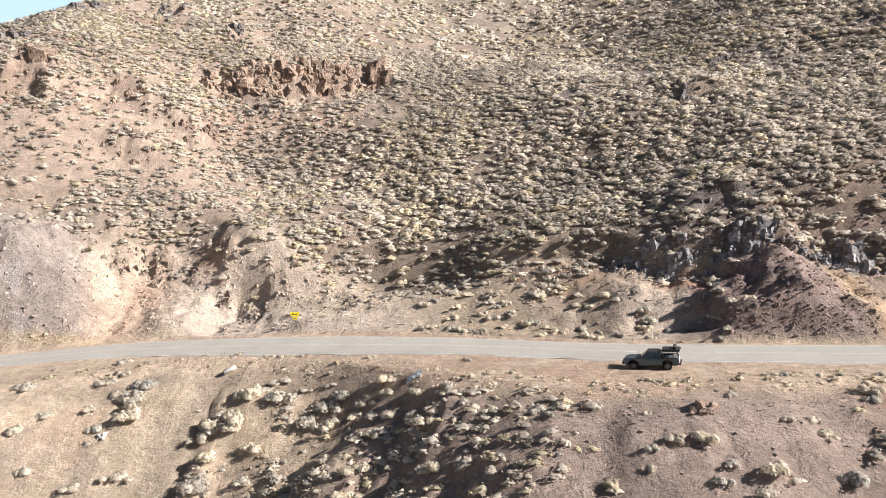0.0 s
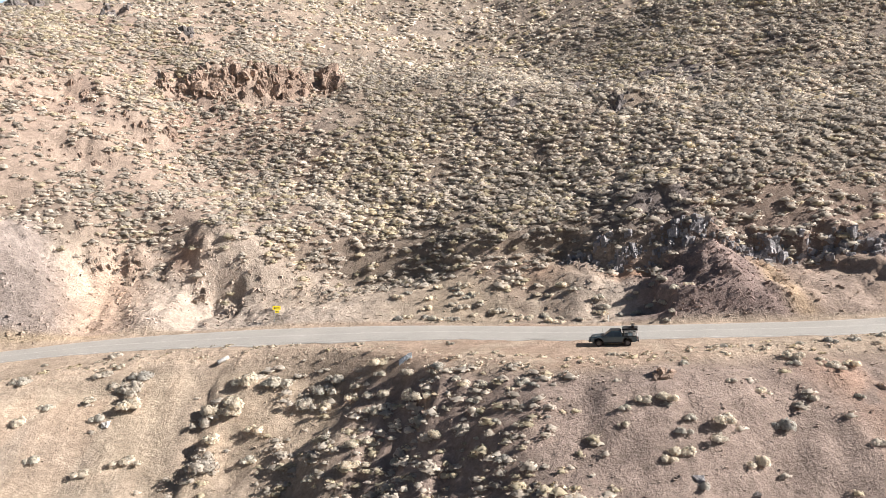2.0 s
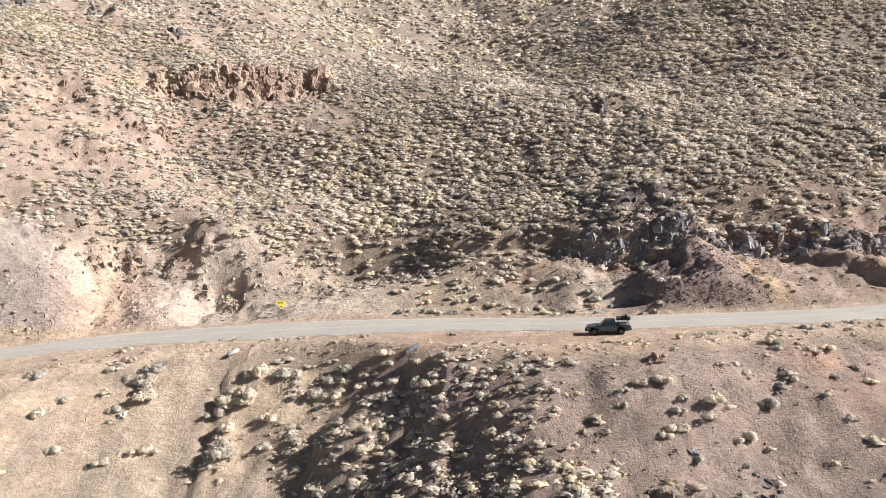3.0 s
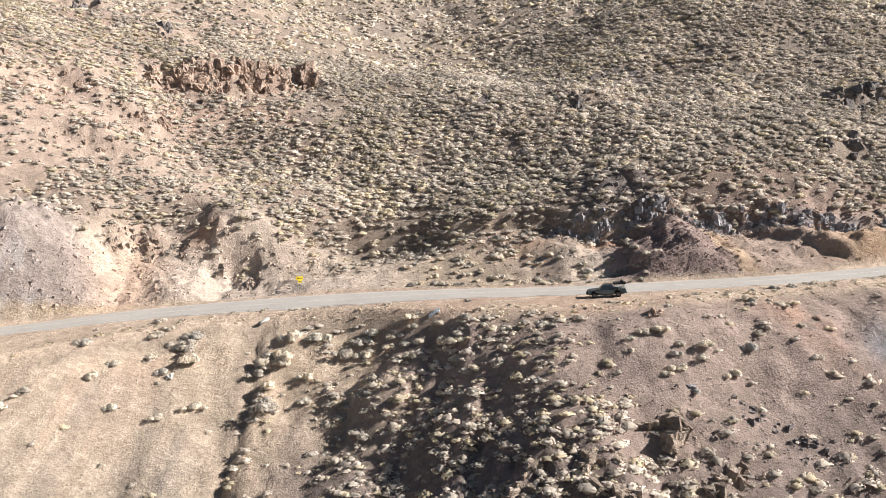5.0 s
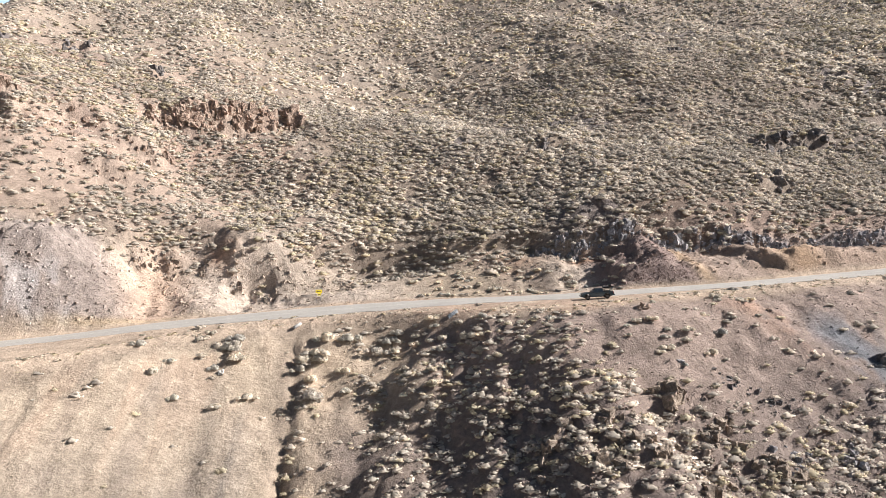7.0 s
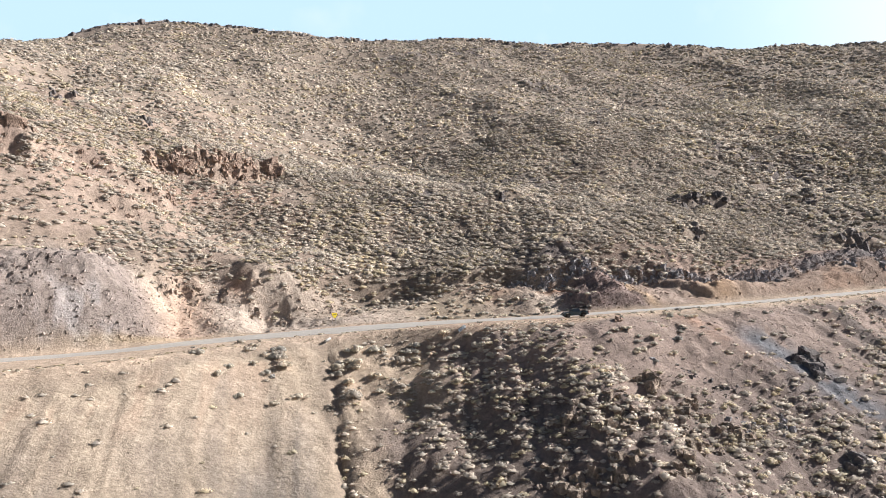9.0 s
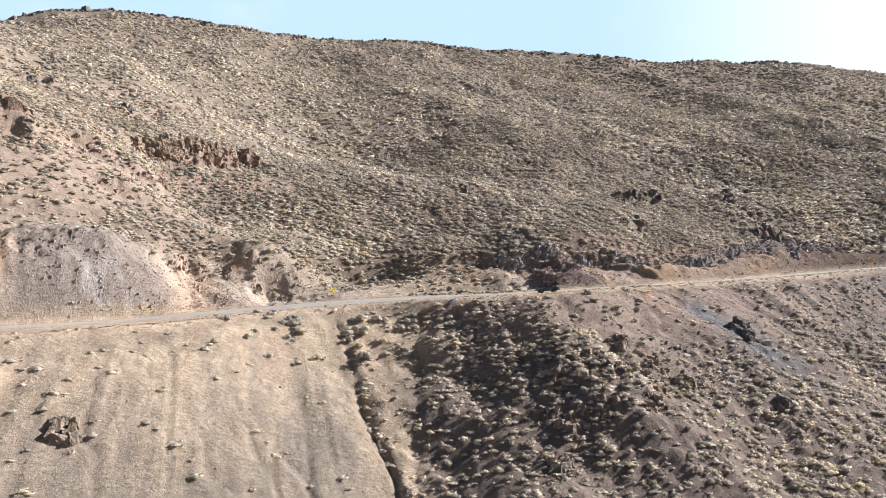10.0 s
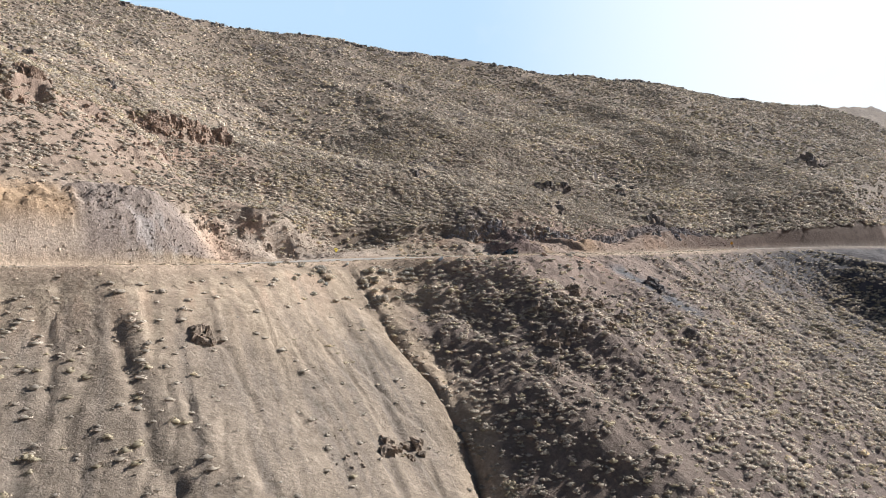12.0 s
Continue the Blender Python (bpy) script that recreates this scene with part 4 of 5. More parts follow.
def brush(name, label, x, y, radius, tint, level, blades, size, seed, core=0.74):
    """Many low bushes in one mesh: a soft body, its tint darkened as inner shade, with fine twigs round it."""
    r = np.random.RandomState(seed)
    v, f = BALLS[level]
    kinds, soft = [], []
    for _ in range(16):
        body = (v * (1 + 0.2 * r.uniform(-1, 1, (len(v), 1))) * core * (1, 1, 0.85) + (0, 0, 0.1))[f]
        V, N = outward(np.concatenate([body, tufts(r, blades, size)]))
        kinds.append(V)
        soft.append(N)
    kinds, soft = np.stack(kinds), np.stack(soft)
    # inner shade painted into the tint: body darker than the twigs
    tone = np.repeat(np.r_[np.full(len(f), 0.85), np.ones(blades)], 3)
    n, each = len(x), kinds.shape[1]
    k, a = r.randint(16, size=n), r.rand(n) * 6.28
    c, s = np.cos(a)[:, None, None], np.sin(a)[:, None, None]
    wide, tall = r.uniform(1.0, 1.25, (n, 1, 1)), r.uniform(0.5, 0.85, (n, 1, 1))
    V, N = kinds[k], soft[k]
    V = np.stack([(V[..., 0] * c - V[..., 1] * s) * wide, V[..., 0] * s + V[..., 1] * c, V[..., 2] * tall], -1)
    N = np.stack([(N[..., 0] * c - N[..., 1] * s) / wide, N[..., 0] * s + N[..., 1] * c, N[..., 2] / tall], -1)
    V = V * radius[:, None, None, None] + np.stack([x, y, land(x, y) - 0.03], -1)[:, None, None]
    N = N / np.linalg.norm(N, axis=-1)[..., None]
    F = np.arange(n * each * 3).reshape(-1, 3)
    me = mesh_of(name, V.reshape(-1, 3), F, [M_BRUSH], True, N.reshape(-1, 3))
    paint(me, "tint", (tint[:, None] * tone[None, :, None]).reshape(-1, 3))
    tagged(new(name, me), label, "sagebrush", kind="stuff")


def tints(x, y, r):
    n = len(x)
    patch = fractal(x, y, 24, 93, 3)
    k = r.rand(n, 1)
    c = np.array((0.70, 0.605, 0.50)) * (1 - k) + np.array((0.60, 0.525, 0.445)) * k
    olive = (r.rand(n) < 0.10 + 0.25 * fade(0.1, 0.7, patch))[:, None]
    c = np.where(olive, c * (1.02, 1.0, 0.86), c)
    c = c * (1 - 0.1 * fade(-10, -40, x))[:, None]
    c = c * (1 - 0.06 * fade(45, 110, x))[:, None] * (1 + 0.22 * fractal(x, y, 11, 221, 2))[:, None]
    return c * r.uniform(0.78, 1.2, (n, 1))


def hillside_brush():
    def chance(x, y):
        out, inn, on = split(x, y)
        w = fade(9, 18, inn + 3 * grain(x, y, 8, 95)) * (0.7 + 0.42 * fractal(x, y, 8, 97, 3))
        bare = fade(-12, -45, x) * fade(45, 18, inn) * 0.35
        w = w * (1 - np.clip(bare, 0, 0.7)) * (1 - 0.45 * fade(0.35, 0.8, fractal(x, y, 30, 61, 3)) * fade(0, -25, x))
        crest = glide([c[0] for c in CREST], [c[1] for c in CREST], x)
        w = np.maximum(w, fade(125, 150, x) * 0.72)
        return np.where((inn > 8) | ((x > 125) & (inn > 3.2)), w, 0) * (inn < crest + 14) * bare_rock(x, y)

    x, y, r = scatter(49000, 21, -115, 120, 66, 165, chance)
    brush("hillside_sagebrush", "low dry grey-tan sagebrush covering the hillside", x, y, 0.5 + 0.62 * r.rand(len(x)) ** 1.4, tints(x, y, r), 0, 20, 0.3, 22)
    x, y, r = scatter(31000, 23, -120, 210, 165, 330, chance)
    brush("upper_sagebrush", "sparse sagebrush on the upper hillside", x, y, 0.65 + 0.95 * r.rand(len(x)) ** 2, tints(x, y, r) * 1.08, 0, 6, 0.42, 24, 0.72)
    x, y, r = scatter(28000, 25, 120, 250, 10, 165, chance)
    brush("flank_sagebrush", "sagebrush on the flank of the hill", x, y, 0.7 + 1.0 * r.rand(len(x)) ** 2, tints(x, y, r) * 1.08, 0, 5, 0.42, 26, 0.72)
    x, y, r = scatter(27000, 27, 210, 560, 0, 240, lambda x, y: chance(x, y) * ((x > 250) | (y > 165)))
    brush("distant_sagebrush", "sagebrush on the far flank of the hill", x, y, 1.0 + 1.3 * r.rand(len(x)) ** 2.4, tints(x, y, r), 0, 3, 0.5, 28, 0.75)


hillside_brush()


def slope_brush():
    def chance(x, y):
        out, inn, on = split(x, y)
        knoll = fade(1.5, 7, x - gully_x(y)) * fade(10, 20, out + 3 * grain(x, y, 9, 101))
        w = knoll * (0.62 + 0.4 * fractal(x, y, 11, 103, 2))
        w = w * (1 - 0.8 * fade(12, 22, x) * fade(24, 15, out)) * (1 - 0.75 * bump(x, 47 + 0.1 * out, 7) * fade(45, 25, out))
        w = w + 0.06 * fade(10, 14, x) * fade(1, 4, out) + 0.4 * fade(58, 72, x) * fade(1, 5, out)
        w = w + 0.5 * fade(-21, -15, x) * fade(14, 8, x) * fade(0.5, 3, out) * fade(26, 18, out)
        w = w + 0.05 * fade(-2, -6, x - gully_x(y)) * fade(1, 4, out) + 0.6 * bump(x - gully_x(y), 1.2, 1.6) * fade(3, 8, out)
        w = w + 0.1 * fade(-70, -84, x) * fade(0, 3, out)
        return np.where(out > 0.5, w, 0)

    x, y, r = scatter(35000, 31, -110, 170, -40, 82, chance)
    t = tints(x, y, r) * 1.08
    brush("slope_sagebrush", "dry sagebrush scattered over the slopes below the road", x, y, (0.38 + 0.6 * r.rand(len(x)) ** 1.5) * (1 + 0.22 * fade(12, 28, split(x, y)[0]) * fade(-4, 4, x)), t, 0, 24, 0.26, 32)
    x, y, r = scatter(7000, 35, -110, 170, -120, -40, chance)
    brush("lower_sagebrush", "dry sagebrush on the lowest slopes", x, y, 0.45 + 0.6 * r.rand(len(x)) ** 1.5, tints(x, y, r), 0, 6, 0.45, 36)
    x, y, r = scatter(30000, 33, -100, 150, 40, 92, lambda x, y: np.where((split(x, y)[2]) & ((y - bench(x)[0]) < 2.2), 0.55, 0) + np.where((split(x, y)[0] > 0) & (split(x, y)[0] < 1.6), 0.35, 0))
    brush("verge_grass", "straw-coloured dry grass tufts along the road edge", x, y, 0.16 + 0.36 * r.rand(len(x)) ** 2.5, tints(x, y, r) * (1.08, 1.06, 1.0), 0, 14, 0.42, 34, 0.5)


slope_brush()


BUSHES = []
for k in range(6):
    _r = np.random.RandomState(700 + k)
    _vs, _ns, _ts = [], [], []
    for q in range(7):
        _l = lobes(_r, 3, 0, 0.3, 0.5) * 0.65
        _v, _n = outward(np.concatenate([_l, tufts(_r, 150, 0.2)]))
        _at = _r.normal(size=3) * (0.42, 0.42, 0.12) * (q > 0) + (0, 0, 0.12)
        _vs.append(_v * _r.uniform(0.36, 0.58) + np.maximum(_at, (-2, -2, 0)))
        _ns.append(_n)
        # lobes tinted darker for the shade inside the bush, each clump varied at random
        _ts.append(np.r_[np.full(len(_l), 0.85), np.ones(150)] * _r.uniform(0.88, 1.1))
    _v, _n = np.concatenate(_vs), np.concatenate(_ns)
    _me = mesh_of("bush", _v.reshape(-1, 3), np.arange(len(_v) * 3).reshape(-1, 3), [M_BUSH if k % 3 else M_SAGE], True, _n.reshape(-1, 3))
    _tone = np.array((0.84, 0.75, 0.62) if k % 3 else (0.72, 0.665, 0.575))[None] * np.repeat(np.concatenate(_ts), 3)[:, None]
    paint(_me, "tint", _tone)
    BUSHES.append(_me)

BRUSH_LEFT = [
    (-45.2, 74.5, 1.12), (-45.2, 80.2, 0.43), (-36.9, 75.6, 1.1), (-35.7, 77.3, 0.74), (-37.4, 80.8, 0.86), (-32.3, 75.1, 1.44),
    (-33.1, 73.3, 1.59), (-32.7, 71.7, 1.57), (-34.1, 73.3, 1.06), (-35.9, 70.4, 1.04), (-43.4, 69.2, 1.06), (-41.2, 71.1, 0.89),
    (-37.3, 72.3, 0.8), (-40.9, 66.3, 1.03), (-35.8, 65.5, 0.84), (-31.6, 66.7, 1.16), (-24.0, 70.2, 1.38), (-24.4, 69.2, 1.19),
    (-23.6, 67.5, 1.18), (-23.5, 64.7, 1.48), (-20.9, 70.0, 1.53), (-21.4, 69.6, 1.19), (-20.1, 72.2, 1.55), (-17.1, 71.2, 1.69),
    (-21.5, 72.5, 0.87), (-18.7, 67.1, 0.98), (-19.0, 64.7, 0.96),
]
BRUSH_GULLY = [
    (-7.7, 73.0, 0.5), (2.5, 68.4, 0.48), (6.4, 63.1, 0.38), (8.4, 61.2, 0.3), (-5.2, 67.4, 1.25), (-5.4, 66.6, 0.93),
    (-2.6, 64.5, 0.91), (0.6, 62.9, 0.88), (-0.1, 62.3, 0.59), (-10.8, 68.9, 1.44), (-10.1, 69.3, 1.13), (-11.2, 67.4, 1.1),
    (-13.5, 68.4, 1.29), (-8.0, 67.5, 0.78), (-8.6, 66.8, 0.78), (-6.7, 65.1, 0.61), (-5.1, 64.3, 1.05), (-6.1, 62.8, 1.04),
    (-2.5, 61.5, 1.16), (-0.8, 60.0, 0.99), (-2.0, 58.2, 0.98), (-0.6, 55.1, 0.88), (0.7, 56.8, 0.48), (2.8, 56.4, 0.69),
    (4.0, 57.6, 0.84), (7.7, 55.7, 0.9), (8.4, 54.5, 0.54),
]
BRUSH_HOLLOW = [
    (1.9, 59.8, 0.64), (-8.3, 59.4, 0.81), (-8.6, 57.5, 0.86), (-5.5, 59.0, 0.64), (-6.9, 59.7, 0.73), (-4.3, 56.2, 0.69),
    (-6.9, 57.4, 0.57), (-12.5, 58.8, 0.89), (-11.1, 62.6, 0.77), (6.0, 52.6, 0.4), (4.4, 52.1, 0.53), (6.1, 50.5, 0.52),
    (8.5, 50.3, 0.33), (2.6, 52.0, 0.39), (3.6, 51.4, 0.39), (-1.1, 53.5, 0.4), (-2.3, 54.5, 0.34), (-2.5, 53.6, 0.4),
    (4.4, 48.5, 0.76), (-0.2, 51.1, 0.52), (1.9, 54.7, 0.41), (3.3, 52.8, 0.4), (6.4, 55.2, 0.41),
]
BRUSH_RIGHT = [
    (17.1, 57.8, 0.44), (22.2, 53.0, 0.51), (18.8, 48.5, 0.82), (16.8, 48.9, 0.67), (15.1, 48.6, 0.59), (19.9, 46.8, 0.61),
    (18.8, 46.0, 0.79), (22.6, 46.1, 1.09), (21.5, 45.1, 0.8), (27.5, 45.6, 1.25), (24.4, 43.7, 1.07), (18.3, 44.6, 1.03),
    (16.9, 44.3, 0.63), (18.7, 42.1, 0.76), (32.6, 51.9, 0.84), (32.1, 51.1, 0.68), (34.5, 51.3, 0.46), (35.1, 50.1, 0.92),
    (36.9, 50.0, 0.69), (31.0, 47.2, 0.65), (27.2, 48.5, 0.72), (24.8, 49.2, 0.43), (35.1, 46.8, 0.44), (34.1, 42.8, 0.71),
    (38.2, 45.9, 0.6), (34.0, 41.2, 0.7), (14.5, 47.5, 0.52), (27.7, 55.9, 0.46), (30.2, 55.3, 0.39), (34.5, 54.3, 0.47),
    (37.5, 54.2, 0.72), (39.9, 53.6, 0.57), (43.0, 54.3, 0.59),
]
BRUSH_CUT = [
    (5.7, 84.3, 0.78), (5.8, 81.7, 0.79), (11.5, 83.4, 0.8), (7.3, 83.9, 0.64), (3.2, 87.0, 0.75), (9.5, 79.9, 0.68),
    (13.2, 76.8, 0.84), (15.5, 80.7, 0.68), (16.8, 79.7, 0.72), (18.6, 80.3, 0.88), (19.6, 78.3, 0.85), (22.5, 74.5, 0.8),
    (25.6, 72.4, 0.64), (27.2, 72.3, 0.82), (28.1, 70.9, 0.64), (28.3, 68.6, 0.63), (21.3, 71.5, 0.5), (16.5, 73.2, 0.5),
    (27.4, 68.2, 0.45), (13.9, 83.6, 0.63), (1.8, 84.8, 0.78), (4.6, 92.4, 0.69), (0.9, 80.9, 0.62), (4.6, 79.1, 0.6),
    (8.1, 82.2, 0.63),
]


def bush(x, y, radius, label, group, seed):
    r = np.random.RandomState(seed)
    ob = new("shrub", BUSHES[r.randint(6)])
    k = radius * 1.0
    ob.matrix_basis = pose(x, y, float(land(x, y)) - 0.03, 0, 0, r.uniform(0, 360)) @ Matrix.Diagonal((k, k, k * r.uniform(0.8, 1.1), 1))
    tagged(ob, label, "shrub", group)


for i, (x, y, s) in enumerate(BRUSH_LEFT):
    bush(x, y, s, "pale straw-grey rabbitbrush on the loose tan slope", "shrubs on the loose slope", 1000 + i)
for i, (x, y, s) in enumerate(BRUSH_GULLY):
    bush(x, y, s, "pale round rabbitbrush below the road edge", "shrubs in the hollow", 1100 + i)
for i, (x, y, s) in enumerate(BRUSH_HOLLOW):
    bush(x, y, s, "small pale rabbitbrush in the shaded hollow", "shrubs in the hollow", 1200 + i)
for i, (x, y, s) in enumerate(BRUSH_RIGHT):
    bush(x, y, s, "dry grey shrub on the stony bank", "shrubs on the stony bank", 1300 + i)
for i, (x, y, s) in enumerate(BRUSH_CUT):
    bush(x, y, s, "pale rabbitbrush at the foot of the road cut", "shrubs at the foot of the cut", 1400 + i)
_r = np.random.RandomState(77)
for i in range(40):
    x, v = float(_r.uniform(-3, 31)), float(_r.uniform(0.8, 9.5))
    bush(x, float(bench(x)[2]) + v, float(_r.uniform(0.4, 0.85)), "pale rabbitbrush at the foot of the road cut", "shrubs at the foot of the cut", 1500 + i)
# ---------------------------------------------------------------- box helpers
def box(sx, sy, sz, at=(0, 0, 0), bevel=0.0, bm=None):
    bm = bm or bmesh.new()
    r = bmesh.ops.create_cube(bm, size=1.0, matrix=Matrix.Translation(at) @ Matrix.Diagonal((sx, sy, sz, 1)))
    if bevel:
        es = list({e for v in r["verts"] for e in v.link_edges})
        bmesh.ops.bevel(bm, geom=es, offset=bevel, segments=2, affect="EDGES")
    return bm


def tube(radius, length, axis="Y", at=(0, 0, 0), sides=20, bm=None, r2=None):
    bm = bm or bmesh.new()
    turn = {"Y": pose(0, 0, 0, 90), "X": pose(0, 0, 0, 0, 90), "Z": Matrix.Identity(4)}[axis]
    bmesh.ops.create_cone(bm, cap_ends=True, segments=sides, radius1=radius, radius2=radius if r2 is None else r2, depth=length, matrix=Matrix.Translation(at) @ turn)
    return bm


def prism(outline, half, taper=1.0, bevel=0.0):
    """A side outline of (x, z) points, widened to both sides; taper narrows what stands above the sill."""
    bm = bmesh.new()
    zs = [p[1] for p in outline]
    lo, hi = min(zs), max(zs)
    rows = []
    for s in (-1, 1):
        rows.append([bm.verts.new((x, s * half * (1 - (1 - taper) * (z - lo) / (hi - lo)), z)) for x, z in outline])
    n = len(outline)
    bm.faces.new(rows[0])
    bm.faces.new(rows[1][::-1])
    for i in range(n):
        bm.faces.new((rows[0][i], rows[1][i], rows[1][(i + 1) % n], rows[0][(i + 1) % n]))
    bmesh.ops.recalc_face_normals(bm, faces=bm.faces)
    if bevel:
        bmesh.ops.bevel(bm, geom=list(bm.edges), offset=bevel, segments=2, affect="EDGES")
    return bm


def panel(corners, thick=0.012):
    """A thin plate on four corners."""
    c = [Vector(p) for p in corners]
    n = (c[1] - c[0]).cross(c[3] - c[0]).normalized() * thick / 2
    bm = bmesh.new()
    a, b = [bm.verts.new(p + n) for p in c], [bm.verts.new(p - n) for p in c]
    bm.faces.new(a)
    bm.faces.new(b[::-1])
    for i in range(4):
        bm.faces.new((a[i], b[i], b[(i + 1) % 4], a[(i + 1) % 4]))
    bmesh.ops.recalc_face_normals(bm, faces=bm.faces)
    return bm


def arch(cx, r, z0, n=9):
    return [(cx + r * math.cos(math.pi * k / n), z0 + r * math.sin(math.pi * k / n)) for k in range(n + 1)]


def flare(x, s, z):
    """A half ring over a wheel."""
    bm = bmesh.new()
    rows = []
    for k in range(13):
        a = math.pi * k / 12
        rows.append([bm.verts.new((x + q * math.cos(a), s * w, z + q * math.sin(a))) for q, w in ((0.50, 0.90), (0.50, 0.985), (0.57, 0.97), (0.60, 0.90))])
    for p, o in zip(rows[:-1], rows[1:]):
        for i in range(4):
            bm.faces.new((p[i], o[i], o[(i + 1) % 4], p[(i + 1) % 4]))
    bm.faces.new(rows[0])
    bm.faces.new(rows[-1][::-1])
    bmesh.ops.recalc_face_normals(bm, faces=bm.faces)
    return bm


def pickup(m):
    """A four-door pickup; its nose points along +x, wheels stand on z = 0."""
    t = empty("pickup_truck", m)
    f, r, wr = 1.72, -1.58, 0.40
    low = 0.50
    sill = [(2.62, 0.62), (2.66, 0.86), (2.58, 1.04), (1.2, 1.13), (0.95, 1.14), (-0.95, 1.14), (-2.62, 1.14), (-2.66, 0.62), (-2.5, low)]
    under = arch(r, 0.50, low)[::-1] + arch(f, 0.50, low)[::-1] + [(2.5, low)]
    part("body", prism(sill + under, 0.93, 0.97, 0.02), M_BODY, t)
    part("chassis", box(4.9, 1.3, 0.18, (0, 0, 0.48), 0.03), M_BLACK, t)
    part("hood", prism([(2.5, 1.06), (1.15, 1.15), (1.05, 1.20), (1.4, 1.21), (2.3, 1.13)], 0.78, 0.9, 0.012), M_BODY, t)
    part("cab", prism([(1.12, 1.13), (0.42, 1.68), (0.2, 1.76), (-0.62, 1.77), (-0.86, 1.70), (-1.02, 1.13)], 0.88, 0.78, 0.02), M_BODY, t)
    part("roof", box(1.2, 1.30, 0.05, (-0.2, 0, 1.785), 0.02), M_BLACK, t, "black roof")
    part("windscreen", panel([(1.07, -0.70, 1.20), (1.07, 0.70, 1.20), (0.46, 0.60, 1.68), (0.46, -0.60, 1.68)]), M_GLASS, t)
    part("rear_window", panel([(-1.02, -0.66, 1.2), (-1.02, 0.66, 1.2), (-0.90, 0.58, 1.64), (-0.90, -0.58, 1.64)]), M_GLASS, t)
    for s in (-1, 1):
        def side(z):
            return s * (0.88 * (1 - 0.22 * (z - 1.13) / 0.64) + 0.012)
        part("front_side_window", panel([(0.86, side(1.2), 1.2), (0.06, side(1.2), 1.2), (0.06, side(1.66), 1.66), (0.38, side(1.66), 1.66)]), M_GLASS, t)
        part("rear_side_window", panel([(-0.02, side(1.2), 1.2), (-0.88, side(1.2), 1.2), (-0.78, side(1.64), 1.64), (-0.02, side(1.66), 1.66)]), M_GLASS, t)
        for x0, x1 in ((1.0, 0.02), (0.0, -0.95)):
            d = part("door", box(x0 - x1 - 0.02, 0.02, 0.52, ((x0 + x1) / 2, s * 0.935, 0.84), 0.008), M_BODY, t)
            part("handle", box(0.16, 0.03, 0.035, (x1 + 0.14, s * 0.955, 1.02), 0.008), M_BLACK, d, "black handle")
        mi = part("mirror", box(0.12, 0.22, 0.18, (0.82, s * 1.04, 1.22), 0.03), M_BLACK, t)
        part("fender_flare", flare(f, s, wr + 0.1), M_BLACK, t)
        part("fender_flare", flare(r, s, wr + 0.1), M_BLACK, t)
        part("side_step", tube(0.05, 2.0, "X", (0.05, s * 0.96, 0.46), 10), M_BLACK, t)
        part("headlight", box(0.10, 0.40, 0.17, (2.60, s * 0.70, 0.93), 0.03), M_LAMP, t)
        part("tail_light", box(0.06, 0.16, 0.34, (-2.66, s * 0.84, 0.96), 0.02), M_REAR, t)
        part("bed_rail", box(1.55, 0.10, 0.08, (-1.82, s * 0.86, 1.17), 0.02), M_BLACK, t)
        for x in (f, r):
            w = part("wheel", tube(0.24, 0.26, "Y", (x, s * 0.80, wr), 24), M_BLACK, t)
            bm = tube(wr, 0.27, "Y", (x, s * 0.80, wr), 32)
            bmesh.ops.bevel(bm, geom=[e for e in bm.edges if abs(e.verts[0].co.y - e.verts[1].co.y) < 1e-4], offset=0.05, segments=2, affect="EDGES")
            part("tyre", bm, M_TYRE, w)
            rim = tube(0.23, 0.02, "Y", (x, s * 0.945, wr), 24)
            for k in range(6):
                c = pose(x, s * 0.955, wr, 0, 60 * k, 0) @ Matrix.Translation((0.11, 0, 0))
                bmesh.ops.create_cube(rim, size=1.0, matrix=c @ Matrix.Diagonal((0.2, 0.03, 0.05, 1)))
            part("rim", rim, M_RIM, w)
        for x in (-1.15, -2.45):
            part("rack_post", box(0.06, 0.06, 0.52, (x, s * 0.80, 1.44), 0.01), M_BLACK, t)
        part("rack_rail", box(1.5, 0.06, 0.06, (-1.82, s * 0.78, 1.70), 0.01), M_BLACK, t)
    part("grille", box(0.06, 0.95, 0.26, (2.64, 0, 0.90), 0.02), M_BLACK, t)
    part("front_bumper", prism([(2.86, 0.56), (2.88, 0.72), (2.62, 0.76), (2.5, 0.55)], 0.86, 1.0, 0.02), M_BLACK, t)
    part("light_bar", box(0.08, 0.8, 0.07, (2.84, 0, 0.80), 0.015), M_LAMP, t)
    part("rear_bumper", box(0.18, 1.7, 0.2, (-2.76, 0, 0.60), 0.03), M_BLACK, t)
    part("tailgate", box(0.06, 1.5, 0.52, (-2.66, 0, 0.88), 0.02), M_WHITE, t, "pale dusty tailgate with white panel")
    part("bed_floor", box(1.5, 1.5, 0.05, (-1.82, 0, 0.85)), M_BLACK, t)
    for x in (-1.15, -1.8, -2.45):
        part("rack_bar", box(0.06, 1.6, 0.05, (x, 0, 1.74), 0.01), M_BLACK, t)
    part("awning_bag", tube(0.10, 1.7, "X", (-1.95, -0.92, 1.78), 14), M_CANVAS, t)
    part("jerry_can", box(0.34, 0.18, 0.44, (-2.35, 0.78, 1.42), 0.03), M_WHITE, t, "white jerry can")
    part("aerial", tube(0.012, 1.0, "Z", (1.2, 0.72, 1.6), 6), M_BLACK, t)
    return tagged(t, "dark slate four-door pickup truck parked on the gravel shoulder", "pickup truck")


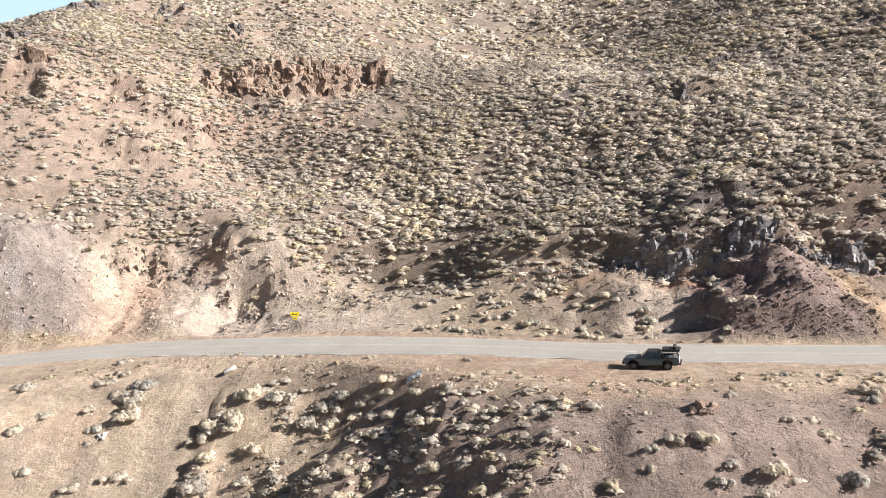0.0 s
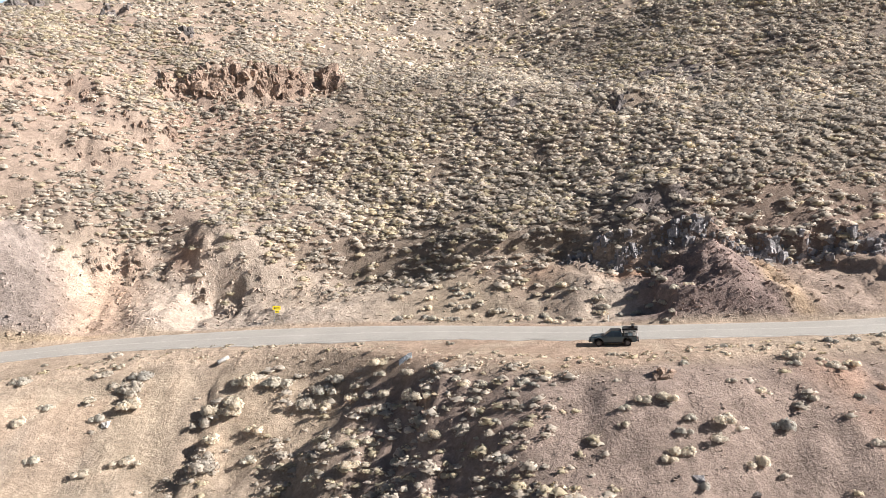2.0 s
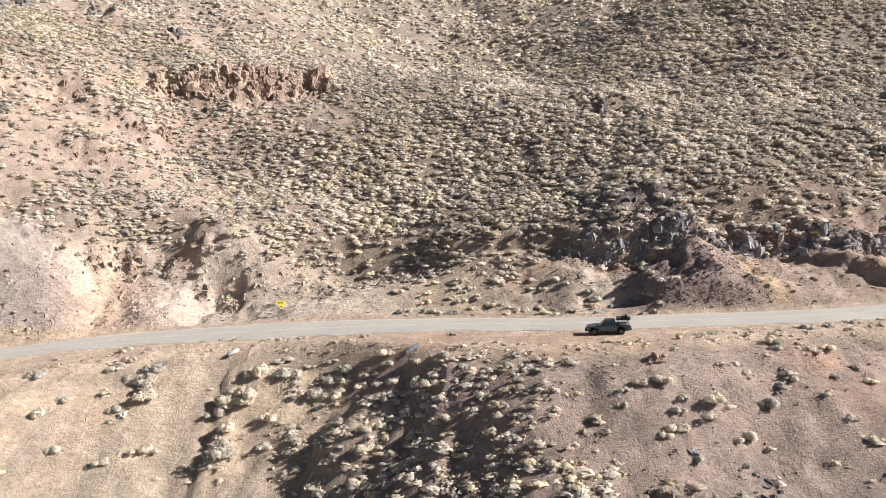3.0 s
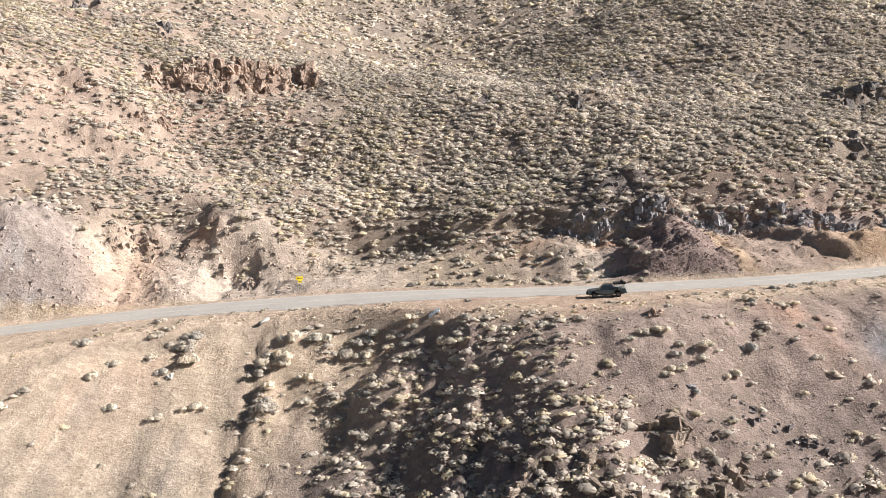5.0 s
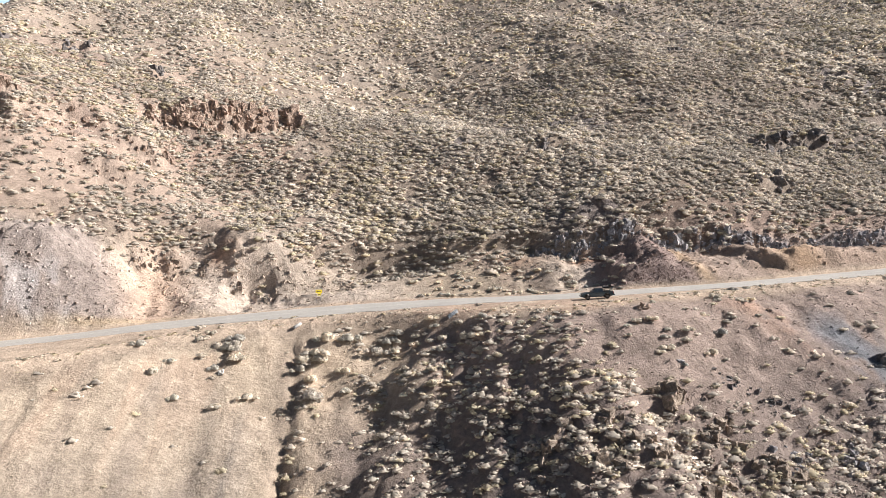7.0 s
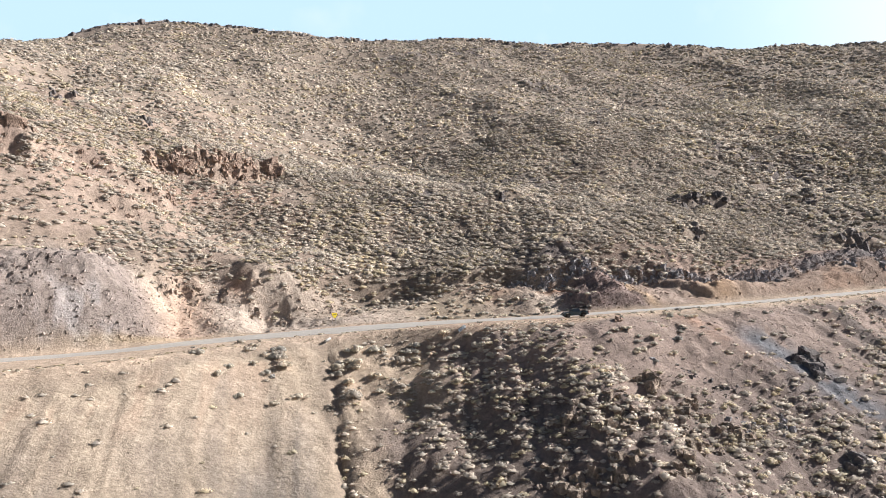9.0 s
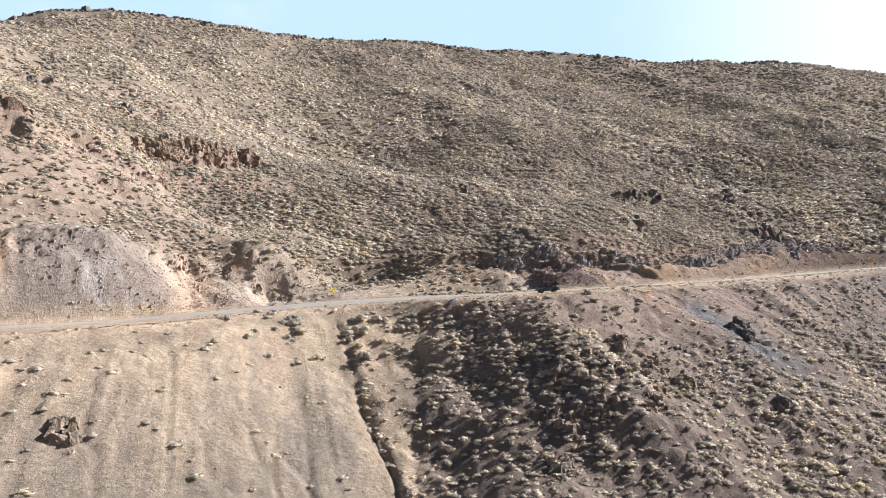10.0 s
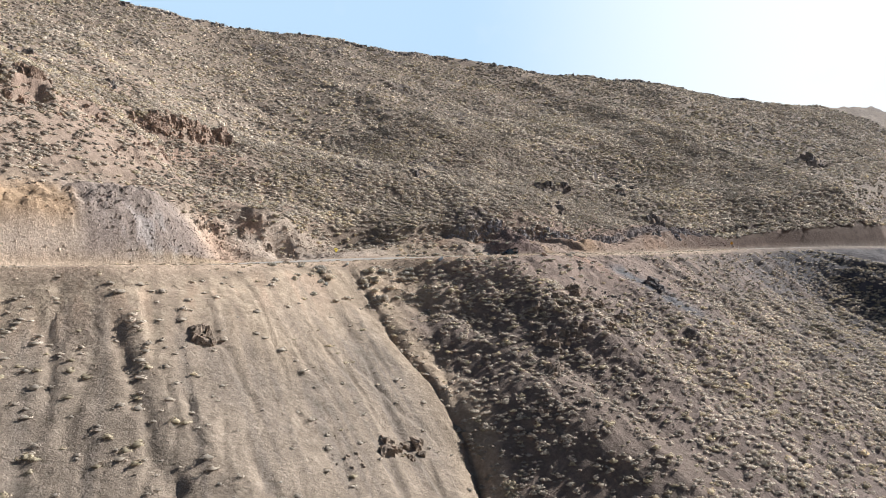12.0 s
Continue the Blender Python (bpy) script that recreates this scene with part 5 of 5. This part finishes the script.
def roof_tent(m):
    t = empty("folded_tent", m)
    part("cover", box(1.75, 1.35, 0.24, (0, 0, 0.12), 0.06), M_CANVAS, t)
    part("base", box(1.8, 1.4, 0.04, (0, 0, -0.005), 0.01), M_STEEL, t)
    for x in (-0.5, 0.45):
        part("strap", box(0.05, 1.37, 0.26, (x, 0, 0.12), 0.06), M_BLACK, t)
    part("duffel_bag", tube(0.17, 1.1, "Y", (-0.35, 0, 0.36), 16), M_CANVAS, t)
    return tagged(t, "black soft-cover folded tent strapped on the bed rack", "roof tent")


TRUCK_X, TRUCK_Y, TRUCK_TURN = 18.7, 61.5, 180 - 22
_a = radians(TRUCK_TURN)
_c, _s = math.cos(_a), math.sin(_a)
_zf, _zr = (float(land(TRUCK_X + k * _c, TRUCK_Y + k * _s)) for k in (1.72, -1.58))
_zl, _zt = (float(land(TRUCK_X - k * _s, TRUCK_Y + k * _c)) for k in (0.8, -0.8))
TRUCK = (Matrix.Translation((TRUCK_X, TRUCK_Y, (_zf + _zr) / 2 + 0.0)) @ pose(0, 0, 0, 0, 0, TRUCK_TURN) @ Matrix.Scale(0.88, 4)
         @ pose(0, 0, 0, math.degrees(math.atan2(_zl - _zt, 1.6)), -math.degrees(math.atan2(_zf - _zr, 3.3)), 0))
pickup(TRUCK)
roof_tent(TRUCK @ pose(-1.9, 0, 1.79))


# ---------------------------------------------------------------- signs, pipe and litter
def arrow_sign(x, y, turn):
    """A one-direction arrow board on two posts with a small plate below."""
    t = empty("arrow_sign", pose(x, y, float(land(x, y)), 0, 0, turn) @ Matrix.Scale(0.84, 4))
    for s in (-0.38, 0.38):
        part("post", box(0.07, 0.07, 2.6, (s, 0, 1.0), 0.008), M_STEEL, t)
    board = part("board", box(1.25, 0.02, 0.62, (0, -0.05, 2.02), 0.0), M_YELLOW, t, "bright yellow board")
    bm = bmesh.new()
    pts = [(-0.48, 0), (-0.22, 0.2), (-0.22, 0.075), (0.45, 0.075), (0.45, -0.075), (-0.22, -0.075), (-0.22, -0.2)]
    fs = [bm.verts.new((a, -0.064, 2.02 + b)) for a, b in pts]
    bk = [bm.verts.new((a, -0.058, 2.02 + b)) for a, b in pts]
    bm.faces.new(fs)
    for i in range(7):
        bm.faces.new((fs[i], bk[i], bk[(i + 1) % 7], fs[(i + 1) % 7]))
    bmesh.ops.recalc_face_normals(bm, faces=bm.faces)
    part("arrow", bm, M_BLACK, board, "black arrow")
    plate = part("plate", box(0.62, 0.02, 0.42, (0.08, -0.05, 1.42), 0.0), M_YELLOW, t, "smaller yellow plate")
    part("bar", box(0.4, 0.008, 0.12, (0.08, -0.064, 1.42)), M_BLACK, plate)
    return tagged(t, "yellow arrow curve sign on two steel posts beside the road", "road sign")


arrow_sign(-18.6, 86.9, 6)


def small_sign(x, y, turn):
    t = empty("road_sign", pose(x, y, float(land(x, y)), 0, 0, turn))
    part("post", box(0.08, 0.08, 3.0, (0, 0, 1.2), 0.008), M_STEEL, t)
    b = box(0.85, 0.02, 0.85, (0, 0, 0), 0.0)
    bmesh.ops.transform(b, matrix=pose(0, -0.06, 2.3, 0, 45, 0), verts=b.verts)
    part("board", b, M_ORANGE, t, "amber diamond board")
    return tagged(t, "amber diamond warning sign on a steel post", "road sign")


def marker(x, y):
    t = empty("marker_post", pose(x, y, float(land(x, y))))
    part("post", box(0.10, 0.05, 1.2, (0, 0, 0.5), 0.01), M_WHITE, t)
    part("band", box(0.105, 0.055, 0.1, (0, 0, 0.95), 0.01), M_ORANGE, t)
    return tagged(t, "white roadside marker post with a reflector band", "marker post", "marker posts")


small_sign(127.0, 43.0, -50)
marker(130.5, 42.0)
marker(144.5, 37.5)
marker(21.5, 71.0)


def drain_pipe():
    a, b = Vector((-24.2, 76.0, -2.8)), Vector((-23.1, 76.8, -2.35))
    t = empty("drain_pipe", Matrix.Translation(a))
    way = b - a
    q = way.to_track_quat("Z", "Y").to_matrix().to_4x4()
    bm = bmesh.new()
    n, L = 24, way.length
    rings = []
    for r, z in ((0.24, L), (0.24, 0.0), (0.2, 0.0), (0.2, L)):
        rings.append([bm.verts.new(q @ Vector((r * math.cos(6.28318 * k / n), r * math.sin(6.28318 * k / n), z))) for k in range(n)])
    for p, o in zip(rings[:-1], rings[1:]):
        for k in range(n):
            bm.faces.new((p[k], o[k], o[(k + 1) % n], p[(k + 1) % n]))
    bmesh.ops.recalc_face_normals(bm, faces=bm.faces)
    for fc in bm.faces:
        fc.smooth = True
    part("pipe", bm, M_PIPE, t)
    for z in (0.05, L * 0.5):
        ring = bmesh.new()
        bmesh.ops.create_cone(ring, cap_ends=False, segments=24, radius1=0.26, radius2=0.26, depth=0.06, matrix=q @ Matrix.Translation((0, 0, z)))
        part("collar", ring, M_STEEL, t)
    return tagged(t, "weathered white drain pipe jutting from the road bank", "drain pipe")


drain_pipe()


def crumpled_sheet(x, y):
    bm = bmesh.new()
    r = random.Random(9)
    n = 12
    g = [[bm.verts.new(((i / n - 0.5) * 1.4, (j / n - 0.5) * 0.6, float(land(x + (i / n - 0.5) * 1.4, y + (j / n - 0.5) * 0.6)) + 0.05 + r.uniform(0, 0.2))) for j in range(n + 1)] for i in range(n + 1)]
    for i in range(n):
        for j in range(n):
            bm.faces.new((g[i][j], g[i + 1][j], g[i + 1][j + 1], g[i][j + 1]))
    bmesh.ops.solidify(bm, geom=list(bm.faces), thickness=0.015)
    ob = part("plastic_sheet", bm, M_SHEET, None)
    ob.location = (x, y, 0)
    tagged(ob, "crumpled whitish plastic sheet on the bank", "plastic sheet")


crumpled_sheet(-2.75, 66.1)
